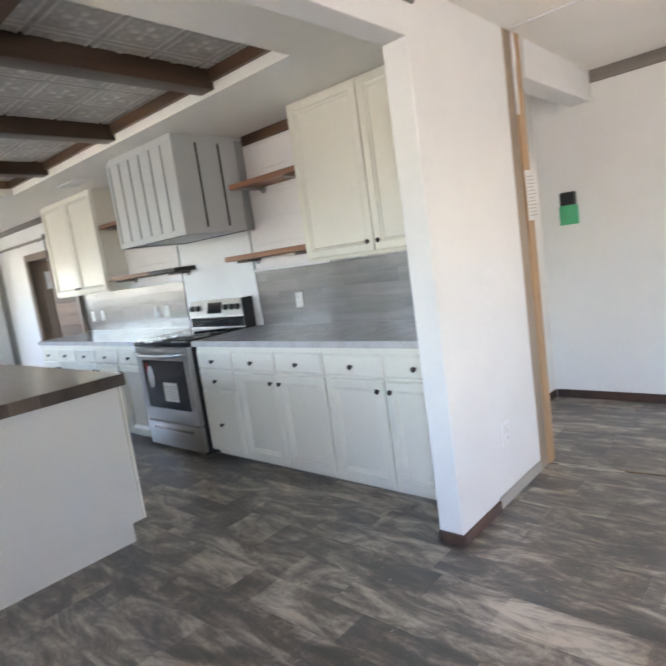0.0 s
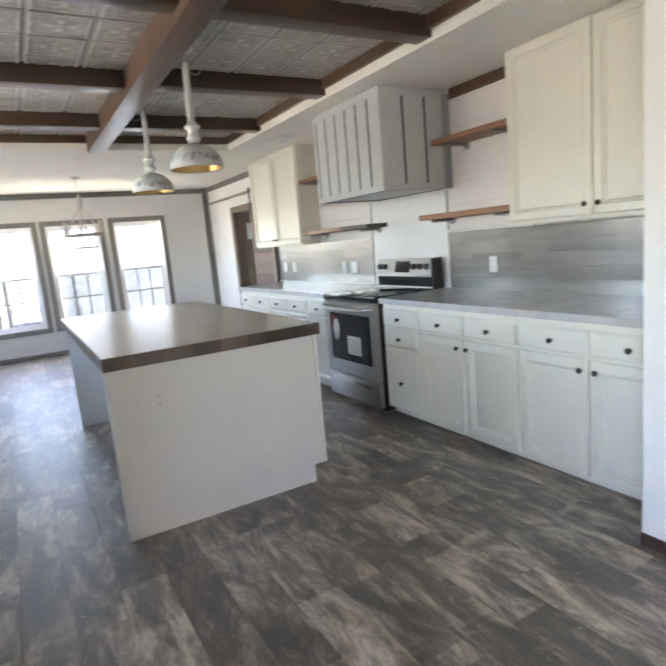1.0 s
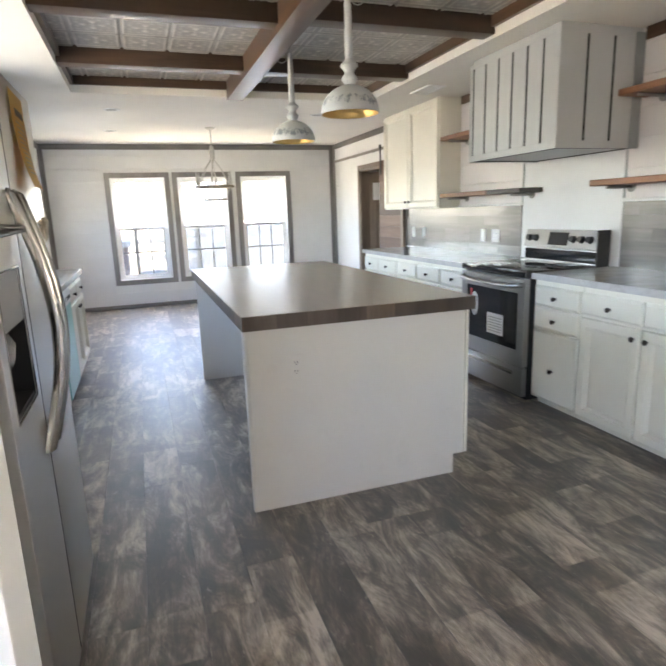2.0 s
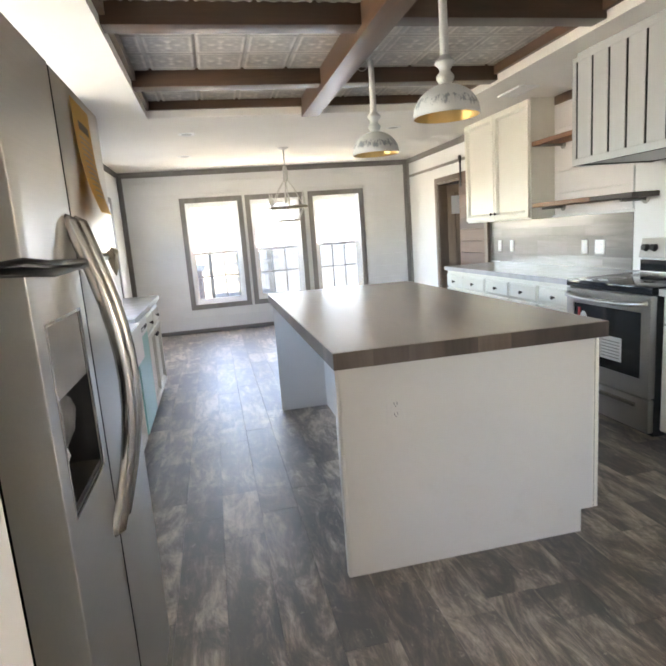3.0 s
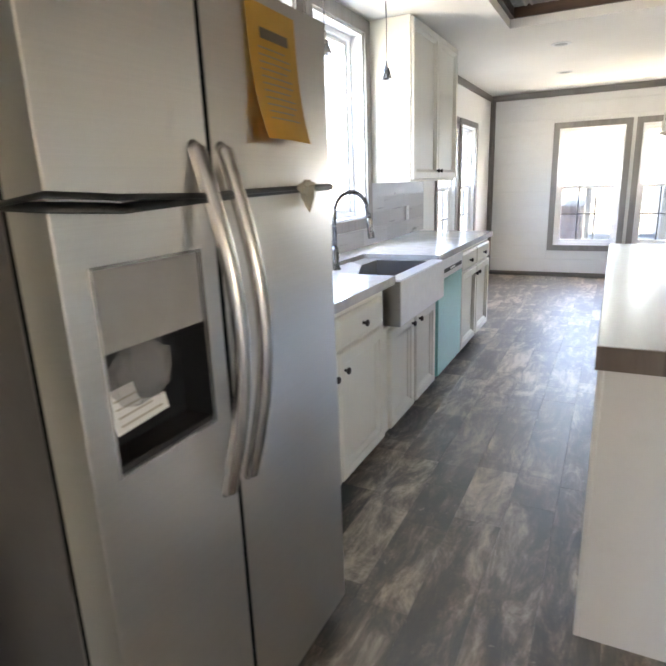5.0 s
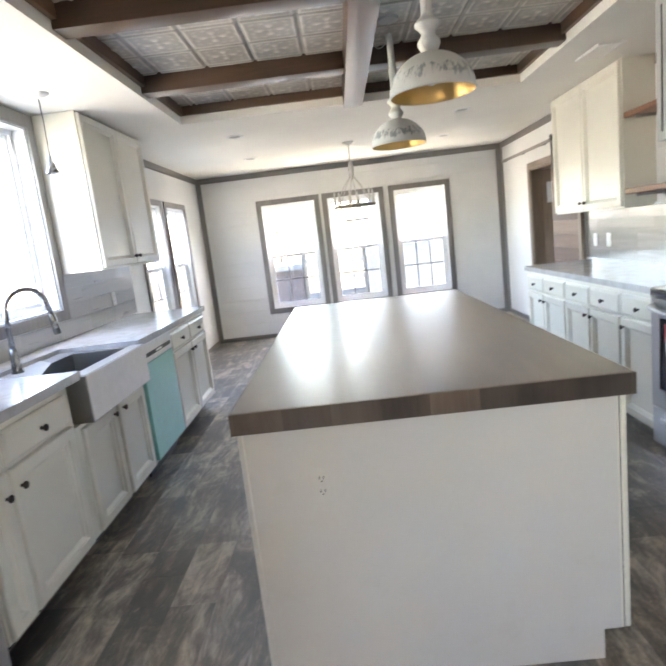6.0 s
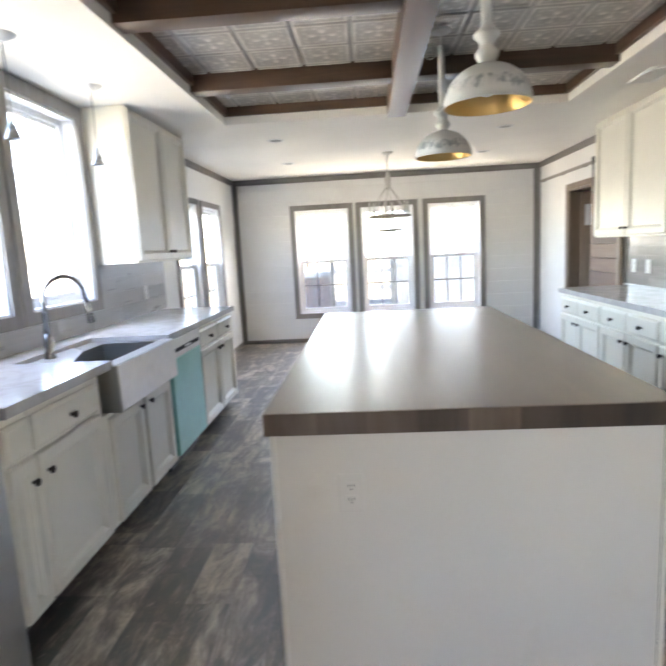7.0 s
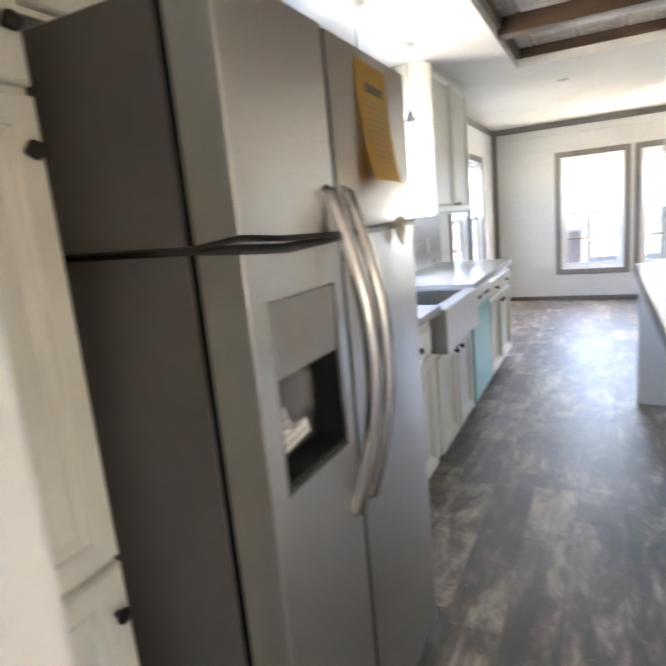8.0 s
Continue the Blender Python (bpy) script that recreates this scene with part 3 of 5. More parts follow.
stick("ceiling_seam", 2.985, 3.005, BACK, PY0 - 0.02, CEIL2 - 0.008, CEIL2, M_WALL, "white filler strip on the ceiling seam", 0.003)


# ---- windows ----
def window(m, w, z0, z1, label, trim=0.07, grid=True, deep=0.05):
    """A single-hung window, its own x along the wall, room side at -y, opening 0..w and z0..z1."""
    o = thing("window", m, label, "window", "windows", "structure")
    cs = B()
    cells(cs, (-trim, w + trim), (z0 - trim, z1 + trim), [(0.0, w, z0, z1)], lambda u, v, d: (u, d - 0.02, v), 0.018)
    part("casing", cs, M_TRIM, o, "grey-brown wooden casing")
    fr = B()
    cells(fr, (0.001, w - 0.001), (z0 + 0.001, z1 - 0.001), [(0.035, w - 0.035, z0 + 0.035, z1 - 0.035)], lambda u, v, d: (u, deep + d, v), 0.07)
    part("window_frame", fr, M_VINYL, o, "white vinyl frame")
    ln = B()
    cells(ln, (0.001, w - 0.001), (z0 + 0.001, z1 - 0.001), [(0.010, w - 0.010, z0 + 0.010, z1 - 0.010)], lambda u, v, d: (u, d, v), deep - 0.001)
    part("reveal", ln, M_VINYL, o, "white window reveal")
    zm = (z0 + z1) / 2 + 0.01
    for name, a, b, y in (("lower_sash", z0 + 0.036, zm + 0.02, deep + 0.015), ("upper_sash", zm - 0.02, z1 - 0.036, deep + 0.042)):
        s = part(name, cells(B(), (0.036, w - 0.036), (a, b), [(0.07, w - 0.07, a + 0.034, b - 0.034)], lambda u, v, d: (u, y + d, v), 0.024), M_VINYL, o)
        pane = part("pane", box(B(), 0.068, w - 0.068, y + 0.010, y + 0.014, a + 0.032, b - 0.032), M_GLASS, s, "clear glass pane")
        pane.visible_shadow = False
        # bars coloured dark grey to look backlit against the bright panes
        if grid:
            for k in (1, 2):
                u = 0.07 + (w - 0.14) * k / 3
                part("muntin", box(B(), u - 0.007, u + 0.007, y + 0.004, y + 0.009, a + 0.034, b - 0.034), M_DISP, s, "thin glazing bar, its backlit grey put into the colour")
            zz = (a + b) / 2
            part("muntin", box(B(), 0.07, w - 0.07, y + 0.003, y + 0.008, zz - 0.007, zz + 0.007), M_DISP, s, "thin glazing bar, its backlit grey put into the colour")
    sc = part("screen", box(B(), 0.04, w - 0.04, deep + 0.062, deep + 0.063, z0 + 0.04, zm), M_SCREEN, o, "fine dark insect screen")
    sc.visible_shadow = False
    return o


for a, b in WIN:
    window(pose(a, FW, 0), b - a, *WZ, "tall white dining window with a grey-brown casing")
for a, b in SINKWIN:
    o = thing("window", on_sink(a), "white picture window over the sink in a deep reveal", "window", "windows", "structure")
    w, z0, z1 = b - a, 1.10, 2.285
    part("casing", cells(B(), (-0.078, w + 0.078), (z0 - 0.07, z1 + 0.083), [(0.0, w, z0, z1)], lambda u, v, d: (u, d - 0.02, v), 0.018), M_TRIM, o, "grey-brown wooden casing")
    part("reveal", cells(B(), (0.001, w - 0.001), (z0 + 0.001, z1 - 0.001), [(0.012, w - 0.012, z0 + 0.012, z1 - 0.012)], lambda u, v, d: (u, d, v), 0.08), M_VINYL, o, "white window reveal")
    part("window_frame", cells(B(), (0.001, w - 0.001), (z0 + 0.001, z1 - 0.001), [(0.045, w - 0.045, z0 + 0.045, z1 - 0.045)], lambda u, v, d: (u, 0.081 + d, v), 0.06), M_VINYL, o, "white vinyl frame")
    part("sash", cells(B(), (0.046, w - 0.046), (z0 + 0.046, z1 - 0.046), [(0.072, w - 0.072, z0 + 0.072, z1 - 0.072)], lambda u, v, d: (u, 0.10 + d, v), 0.025), M_VINYL, o)
    part("pane", box(B(), 0.07, w - 0.07, 0.110, 0.114, z0 + 0.07, z1 - 0.07), M_GLASS, o, "clear glass pane").visible_shadow = False
for a, b in SIDEWIN:
    window(on_sink(a), b - a, 0.55, 1.92, "narrow white side window by the dining corner", 0.06, True, 0.04)

# daylight at the openings: lamps added for the sky outside, for an unseen opening of the front room, and for fill from
# the hall
SKY = (0.94, 0.97, 0.98)
for a, b in WIN:
    lamp = window_light("daylight_fill", 0, 0, 0, 0, 0, b - a + 0.1, 0.9, DAY * 12, SKY)
    lamp.matrix_world = look(((a + b) / 2, FW + 0.62, 2.62), ((a + b) / 2, FW - 1.0, 1.25))
for a, b in SIDEWIN:
    lamp = window_light("daylight_fill", 0, 0, 0, 0, 0, b - a + 0.1, 0.8, DAY * 4.5, SKY)
    lamp.matrix_world = look((SW - 0.60, (a + b) / 2, 2.55), (SW + 1.0, (a + b) / 2, 1.1))
for a, b in SINKWIN:
    lamp = window_light("daylight_fill", 0, 0, 0, 0, 0, b - a, 0.7, DAY * 9, SKY)
    lamp.matrix_world = look((SW - 0.75, (a + b) / 2, 2.85), (SW + 1.1, (a + b) / 2, 0.3))
lamp = window_light("daylight_fill", 0, 0, 0, 0, 0, 1.3, 0.7, DAY * 6, SKY)
lamp.matrix_world = look((SW - 0.60, sum(BACKWIN) / 2, 2.70), (SW + 1.0, sum(BACKWIN) / 2, 1.2))
# added fill lamp in the unseen hall opening, brightens pantry and fridge
window_light("daylight_fill", HALL + 0.13, sum(HALLFILL) / 2, 1.47, 90, 90, 0.65, 0.85, DAY * 1.2, SKY)


# ---- cabinets ----
DOOR_P = [(0.0, 0.0), (0.0, -0.016), (0.002, -0.020), (0.006, -0.024), (0.047, -0.024), (0.050, -0.021), (0.052, -0.016), (0.056, -0.0155), (0.066, -0.008), (0.068, -0.003), (0.072, -0.003)]
FLAT_P = [(0.0, 0.0), (0.0, -0.011), (0.014, -0.022)]


def knob(parent, x, z, y=-0.02):
    bm = lathe(B(), [(0.001, 0), (0.011, 0), (0.007, 0.004), (0.0055, 0.012), (0.013, 0.017), (0.0155, 0.022), (0.013, 0.027), (0.006, 0.030), (0.0005, 0.0305)], 14, pose(x, y, z, 90))
    return part("knob", bm, M_BRONZE, parent, "dark bronze knob", True)


def cabinet(m, w, depth, z0, z1, fronts, label, category="cabinet", kick=0.05, name="base_cabinet", group="", mat=None, toe=None):
    """A cabinet: own x along its width, front frame at y = 0, back at y = depth. fronts: (kind, x0, x1, z0, z1, knob x, knob z)."""
    mat = mat or M_CAB
    z0 = z0 or FZ
    o = thing(name, m, label, category, group)
    part("body", box(B(), 0.001, w - 0.001, 0.0, depth, z0 + kick, z1, 0.002, 1), mat, o)
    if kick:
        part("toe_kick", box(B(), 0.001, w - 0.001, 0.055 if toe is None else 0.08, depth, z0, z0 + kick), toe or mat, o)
    for kind, a, b, c, d, kx, kz in fronts:
        p = part("door" if kind == "door" else "drawer", rings(B(), a, b, c, d, DOOR_P if kind == "door" else FLAT_P), mat, o)
        if kx is not None:
            knob(p, kx, kz)
    return o


CF = 2.325          # face frame of the range-wall base cabinets
CD = RW - CF
DR, DO = (0.70, 0.83), (0.080, 0.685)


def base_fronts(w, split, low=DO[0]):
    """Drawers above doors, split at the given widths, doors from low; knobs of a pair meet."""
    out, marks = [], [0.0, *split, w]
    for k in range(len(marks) - 1):
        a, b = marks[k] + (0.012 if k == 0 else 0.007), marks[k + 1] - (0.012 if k == len(marks) - 2 else 0.007)
        out.append(("drawer", a, b, *DR, (a + b) / 2, sum(DR) / 2 - 0.005))
        left = (k % 2 == 1)
        out.append(("door", a, b, low, DO[1], a + 0.035 if left else b - 0.035, DO[1] - 0.055))
    return out


# right of the range (own x runs towards the entry)
cabinet(on_range(3.492, CF), 0.42, CD, 0, 0.865, [("drawer", 0.012, 0.408, 0.70, 0.83, 0.21, 0.76), ("drawer", 0.012, 0.408, 0.55, 0.69, 0.21, 0.615), ("drawer", 0.012, 0.408, 0.080, 0.54, 0.21, 0.29)],
        "cream-painted three-drawer base cabinet beside the range", group="range wall base cabinets")
cabinet(on_range(3.072, CF), 0.862, CD, 0, 0.865, base_fronts(0.862, [0.431]), "cream-painted base cabinet with two drawers over two doors", group="range wall base cabinets")
cabinet(on_range(2.21, CF), 0.85, CD, 0, 0.865, base_fronts(0.85, [0.431]), "cream-painted two-drawer, two-door base cabinet against the wall end", group="range wall base cabinets")
# left of the range
cabinet(on_range(6.41, CF), 0.852, CD, 0, 0.865, base_fronts(0.852, [0.40]), "cream-painted two-drawer, two-door base cabinet at the counter end", group="range wall base cabinets")
cabinet(on_range(5.558, CF), 0.85, CD, 0, 0.865, base_fronts(0.85, [0.421]), "cream-painted base cabinet with two drawers over two doors", group="range wall base cabinets")
cabinet(on_range(4.708, CF), 0.44, CD, 0, 0.865, [("drawer", 0.012, 0.428, *DR, 0.22, 0.76), ("door", 0.012, 0.428, *DO, 0.05, 0.63)], "cream-painted narrow base cabinet beside the range", group="range wall base cabinets")


def counter(name, x0, x1, y0, y1, holes, label):
    o = thing(name, pose(0, 0, 0), label, "countertop")
    part("slab", cells(B(), (x0 + 0.003, x1 - 0.003), (y0, y1), holes, lambda u, v, w: (u, v, 0.867 + w), 0.04), M_MARBLE, o)
    front = x0 if x0 > 0 else x1 - 0.003
    runs = [(y0, y1)] if not holes else [(y0, holes[0][2]), (holes[0][3], y1)]
    for a, b in runs:
        part("edge_band", box(B(), front, front + 0.003, a, b, 0.8675, 0.906), M_MARBLE, o, "marbled laminate edge strip")
    return o


counter("countertop", CF - 0.035, RW - 0.009, PY1 + 0.002, 3.494, [], "white marbled laminate countertop with a square edge")
counter("countertop", CF - 0.035, RW - 0.009, 4.268, 6.425, [], "white marbled laminate countertop with a square edge")

# uppers
UD = RW - 2.73


def upper_fronts(w, split, z0, z1):
    return [("door", 0.012, split - 0.003, z0 + 0.015, z1 - 0.015, split - 0.04, z0 + 0.075), ("door", split + 0.003, w - 0.012, z0 + 0.015, z1 - 0.015, split + 0.04, z0 + 0.075)]


cabinet(on_range(2.615, 2.73), 1.25, UD, 1.352, CEIL - 0.002, upper_fronts(1.25, 0.585, 1.36, CEIL), "cream-painted tall two-door wall cabinet reaching the ceiling", kick=0, name="wall_cabinet", group="wall cabinets")
cabinet(on_range(6.728, 2.73), 1.268, UD, 1.337, CEIL - 0.002, upper_fronts(1.268, 0.634, 1.337, CEIL), "cream-painted two-door wall cabinet by the barn door", kick=0, name="wall_cabinet", group="wall cabinets")
SUD = -1.0 - SW
cabinet(on_sink(5.05, -1.0), 1.16, SUD, 1.335, CEIL - 0.002, upper_fronts(1.16, 0.60, 1.335, CEIL), "cream-painted two-door wall cabinet beside the sink window", kick=0, name="wall_cabinet", group="wall cabinets")
cabinet(on_sink(1.80, -0.92), 0.90, -0.92 - SW, 1.80, CEIL - 0.002, upper_fronts(0.90, 0.45, 1.80, CEIL), "cream-painted two-door cabinet above the fridge", kick=0, name="wall_cabinet", group="wall cabinets")
cabinet(on_sink(1.39, -0.72), 0.347, -0.72 - SW, 0, CEIL - 0.002,
        [("door", 0.012, 0.341, 0.14, 0.785, 0.31, 0.70), ("door", 0.012, 0.341, 0.80, 1.585, 0.31, 1.50), ("door", 0.012, 0.341, 1.60, 2.34, 0.31, 1.68)],
        "tall narrow cream-painted pantry cabinet with three stacked doors", name="pantry_cabinet")

# sink run
SF = -0.675
SDP = SF - SW
SG = "sink wall base cabinets"
SL = 0.118         # foot of the sink-run doors, over a recessed dark toe
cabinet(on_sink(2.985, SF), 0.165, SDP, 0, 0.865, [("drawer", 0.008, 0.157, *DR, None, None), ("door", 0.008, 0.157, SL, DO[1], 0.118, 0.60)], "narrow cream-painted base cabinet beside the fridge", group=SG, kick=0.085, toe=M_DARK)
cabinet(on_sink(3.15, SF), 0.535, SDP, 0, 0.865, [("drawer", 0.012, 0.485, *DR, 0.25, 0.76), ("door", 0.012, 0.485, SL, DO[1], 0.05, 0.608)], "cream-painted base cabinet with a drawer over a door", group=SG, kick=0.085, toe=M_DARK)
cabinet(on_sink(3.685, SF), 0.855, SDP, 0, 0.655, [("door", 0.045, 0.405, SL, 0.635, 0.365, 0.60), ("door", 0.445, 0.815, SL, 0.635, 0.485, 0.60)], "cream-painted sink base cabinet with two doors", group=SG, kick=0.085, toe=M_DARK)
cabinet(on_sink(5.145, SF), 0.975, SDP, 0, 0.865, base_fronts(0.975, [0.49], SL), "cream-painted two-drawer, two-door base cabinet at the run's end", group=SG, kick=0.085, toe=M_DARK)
SINK = (-1.13, -0.61, 3.745, 4.515)
counter("countertop", SW + 0.009, SF + 0.04, 2.985, 6.135, [(SINK[0] + 0.01, 0.0, SINK[2] + 0.01, SINK[3] - 0.01)], "white marbled laminate countertop round the apron sink")

# apron sink: walls and floor of a bowl
o = thing("apron_sink", pose(0, 0, 0), "stainless apron-front sink with one deep bowl", "sink")
a, b, c, d = SINK
bm = cells(B(), (a, b), (c, d), [(a + 0.12, b - 0.065, c + 0.055, d - 0.075)], lambda u, v, w: (u, v, 0.657 + w), 0.223)
part("basin", bm, M_SINK, o, "brushed steel rim and apron")
part("basin_floor", box(B(), a + 0.115, b - 0.06, c + 0.05, d - 0.07, 0.660, 0.69), M_SINK, o)
part("apron_film", box(B(), b, b + 0.004, c + 0.006, d - 0.002, 0.660, 0.880, 0.0015, 1), M_FILM, o, "milky film on the apron front")
fl = B()
corners = [(a + 0.01, c + 0.01), (b, c + 0.01), (b, d - 0.01), (b - 0.07, d - 0.02), (b - 0.08, c + 0.045), (b - 0.26, c + 0.09), (a + 0.13, c + 0.44), (a + 0.01, c + 0.55)]
fl.faces.new([fl.verts.new((u, v, 0.8835 + 0.002 * (k % 2))) for k, (u, v) in enumerate(corners)])
bmesh.ops.solidify(fl, geom=fl.faces[:], thickness=0.0015)
part("rim_film", fl, M_FILM, o, "loose milky film lying over the rim")
part("drain", lathe(B(), [(0.001, 0.0), (0.045, 0.0), (0.05, 0.004), (0.04, 0.006), (0.012, 0.002), (0.0005, 0.002)], 20, pose((a + b) / 2, (c + d) / 2, 0.690)), M_CHROME, o, "round steel drain", True)

SPOUT = 60      # the spout is swung along the wall
o = thing("faucet", pose(-1.075, 4.0, 0.8805, 0, 0, SPOUT), "brushed nickel gooseneck faucet with a pull-down head", "faucet")
part("base", lathe(B(), [(0.001, 0), (0.03, 0), (0.03, 0.006), (0.024, 0.02), (0.021, 0.11), (0.016, 0.125), (0.013, 0.13)], 18), M_NICKEL, o, "", True)
arc = [(0, 0, 0.12), (0, 0, 0.28)] + [(0.115 - 0.115 * math.cos(t), 0, 0.30 + 0.115 * math.sin(t)) for t in (k * math.pi / 14 for k in range(13))] + [(0.238, 0, 0.26)]
part("spout", tube(B(), arc, 0.0125, 12), M_NICKEL, o, "", True)
part("spray_head", lathe(B(), [(0.001, 0), (0.019, 0), (0.02, 0.02), (0.016, 0.10), (0.012, 0.115)], 16, pose(0.252, 0, 0.155, 0, -8)), M_NICKEL, o, "tapered spray head", True)
part("lever", tube(B(), [(0, 0.018, 0.07), (0.01, 0.045, 0.085), (0.03, 0.075, 0.15)], 0.007, 8), M_NICKEL, o, "", True)

# dishwasher in its film
o = thing("dishwasher", on_sink(4.548, SF), "white dishwasher with teal protective film on its door", "dishwasher")
part("body", box(B(), 0.004, 0.588, 0.0, 0.58, 0.105, 0.862), M_GREYPL, o)
part("door", box(B(), 0.006, 0.586, -0.026, -0.001, 0.125, 0.735, 0.004), M_TEAL, o, "teal film-covered door")
cp = part("control_panel", box(B(), 0.006, 0.586, -0.03, -0.001, 0.74, 0.86, 0.005), M_PLATE, o, "white control strip")
part("handle_slot", box(B(), 0.05, 0.542, -0.034, -0.028, 0.775, 0.80, 0.003), M_DARK, cp, "dark handle slot")
part("vent", box(B(), 0.24, 0.36, -0.035, -0.030, 0.782, 0.794), M_PLATE, cp)
part("toe_panel", box(B(), 0.01, 0.58, 0.05, 0.06, FZ, 0.105), M_BLACK, o)

# ---- island ----
IX0, IX1, IY0, IY1 = 0.263, 1.383, 2.757, 5.070
o = thing("kitchen_island", pose(0, 0, 0), "white panelled kitchen island open on the seating side", "island")
part("end_panel", cells(B(), (0.287, 1.345), (FZ, 0.862), [(1.292, 1.345, FZ, 0.12)], lambda u, v, w: (u, 2.795 + w, v), 0.02), M_PANEL, o, "smooth white end panel with a toe notch")
part("end_panel", box(B(), 0.285, 1.371, 4.995, 5.015, FZ, 0.862, 0.002, 1), M_PANEL, o, "smooth white end panel")
part("corner_strip", box(B(), 0.270, 0.2865, 2.792, 2.828, FZ, 0.862, 0.003, 1), M_PANEL, o, "white corner strip")
part("back_panel", box(B(), 0.64, 0.655, 2.816, 4.995, FZ, 0.862), M_PANEL, o, "white recessed back panel")
part("body", box(B(), 0.655, 1.345, 2.816, 4.995, 0.12, 0.862), M_CAB, o)
part("toe_kick", box(B(), 0.655, 1.285, 2.816, 4.995, FZ, 0.12), M_CAB, o)
for k in range(5):
    ya = 2.885 + k * 0.424
    bm = rings(B(), 0.0, 0.40, 0.14, 0.845, DOOR_P)
    bmesh.ops.transform(bm, matrix=pose(1.346, ya, 0, 0, 0, 90), verts=bm.verts)
    p = part("door", bm, M_CAB, o)
    kb = lathe(B(), [(0.001, 0), (0.011, 0), (0.0055, 0.010), (0.015, 0.018), (0.013, 0.026), (0.0005, 0.03)], 12, pose(1.366, ya + (0.36 if k % 2 else 0.04), 0.78, 0, 90))
    part("knob", kb, M_BRONZE, p, "dark bronze knob", True)
part("corner_trim", box(B(), 1.3465, 1.3535, 2.797, 2.835, 0.118, 0.862, 0.002, 1), M_CAB, o)
part("corner_gap", box(B(), 1.3536, 1.3569, 2.8005, 2.835, 0.122, 0.860), M_HOODIN, o, "dark gap along the corner trim")
part("corner_trim", box(B(), 1.357, 1.374, 2.797, 2.835, 0.118, 0.862, 0.003, 1), M_CAB, o)
o = thing("island_top", pose(0, 0, 0), "dark brown laminate island top with a thick edge", "countertop")
part("slab", box(B(), IX0 + 0.002, IX1 - 0.002, IY0 + 0.002, IY1 - 0.002, 0.864, 0.928, 0.002, 1), M_ISLTOP, o)
part("edge_band", box(B(), IX0, IX1, IY0, IY0 + 0.002, 0.865, 0.9265), M_ISLEDGE, o, "dark brown plank-patterned edge")
part("edge_band", box(B(), IX0, IX1, IY1 - 0.002, IY1, 0.865, 0.9265), M_ISLEDGE, o, "dark brown plank-patterned edge")
part("edge_band", box(B(), IX0, IX0 + 0.002, IY0 + 0.002, IY1 - 0.002, 0.865, 0.9265), M_ISLEDGE, o, "dark brown plank-patterned edge")
part("edge_band", box(B(), IX1 - 0.002, IX1, IY0 + 0.002, IY1 - 0.002, 0.865, 0.9265), M_ISLEDGE, o, "dark brown plank-patterned edge")

# ---- range ----
o = thing("range", on_range(4.262, 2.27), "stainless freestanding electric range with black glass top", "range")
W = 0.762
part("body", box(B(), 0.002, W - 0.002, 0.02, 0.66, 0.03, 0.871, 0.004), M_BLACK, o, "black side panels")
for fx in (0.06, W - 0.06):
    for fy in (0.08, 0.58):
        part("foot", lathe(B(), [(0.001, FZ), (0.02, FZ), (0.02, FZ + 0.008), (0.012, 0.034), (0.001, 0.034)], 12, pose(fx, fy, 0)), M_BLACK, o, "black levelling foot", True)
part("cooktop", box(B(), -0.002, W + 0.002, -0.022, 0.60, 0.872, 0.918, 0.008), M_GLASSTOP, o, "black ceramic glass cooktop", True)
for bx, by, br in ((0.2, 0.15, 0.10), (0.56, 0.15, 0.08), (0.2, 0.43, 0.08), (0.56, 0.43, 0.10)):
    part("burner_ring", lathe(B(), [(br - 0.003, 0.0), (br, 0.0006), (br + 0.003, 0.0)], 32, pose(bx, by, 0.9182)), M_DISP, o, "faint grey burner ring")
dr = part("oven_door", cells(B(), (0.004, W - 0.004), (0.265, 0.862), [(0.075, W - 0.075, 0.37, 0.765)], lambda u, v, w: (u, w - 0.02, v), 0.04), M_STEELR, o, "stainless oven door")
part("oven_window", box(B(), 0.072, W - 0.072, -0.012, -0.006, 0.367, 0.768), M_GLASSTOP, dr, "black oven window")
part("handle", tube(B(), [(0.03, -0.018, 0.825), (0.05, -0.052, 0.82), (0.15, -0.066, 0.812), (W / 2, -0.074, 0.806), (W - 0.15, -0.066, 0.812), (W - 0.05, -0.052, 0.82), (W - 0.03, -0.018, 0.825)], 0.016, 12), M_STEELR, dr, "bowed stainless bar handle", True)
dw = part("drawer", box(B(), 0.004, W - 0.004, -0.02, 0.02, 0.055, 0.255, 0.006), M_STEELR, o, "stainless bottom drawer", True)
part("drawer_pull", box(B(), 0.10, W - 0.10, -0.034, -0.02, 0.195, 0.222, 0.006), M_STEELZ, dw, "bright drawer pull", True)
bg = B()
prof = [(0.56, 0.918), (0.575, 1.01), (0.545, 1.02), (0.575, 1.15), (0.655, 1.15), (0.655, 0.918)]
ends = [[bg.verts.new((u, y, z)) for y, z in prof] for u in (0.006, W - 0.006)]
for k in range(len(prof)):
    bg.faces.new((ends[0][k], ends[0][(k + 1) % len(prof)], ends[1][(k + 1) % len(prof)], ends[1][k]))
bg.faces.new(ends[0]), bg.faces.new(list(reversed(ends[1])))
bmesh.ops.recalc_face_normals(bg, faces=bg.faces)
bgp = part("backguard", bg, M_STEELR, o, "stainless backguard with controls")
part("backguard_side", box(B(), W - 0.006, W + 0.002, 0.55, 0.66, 0.90, 1.155), M_BLACK, o, "black end cap")
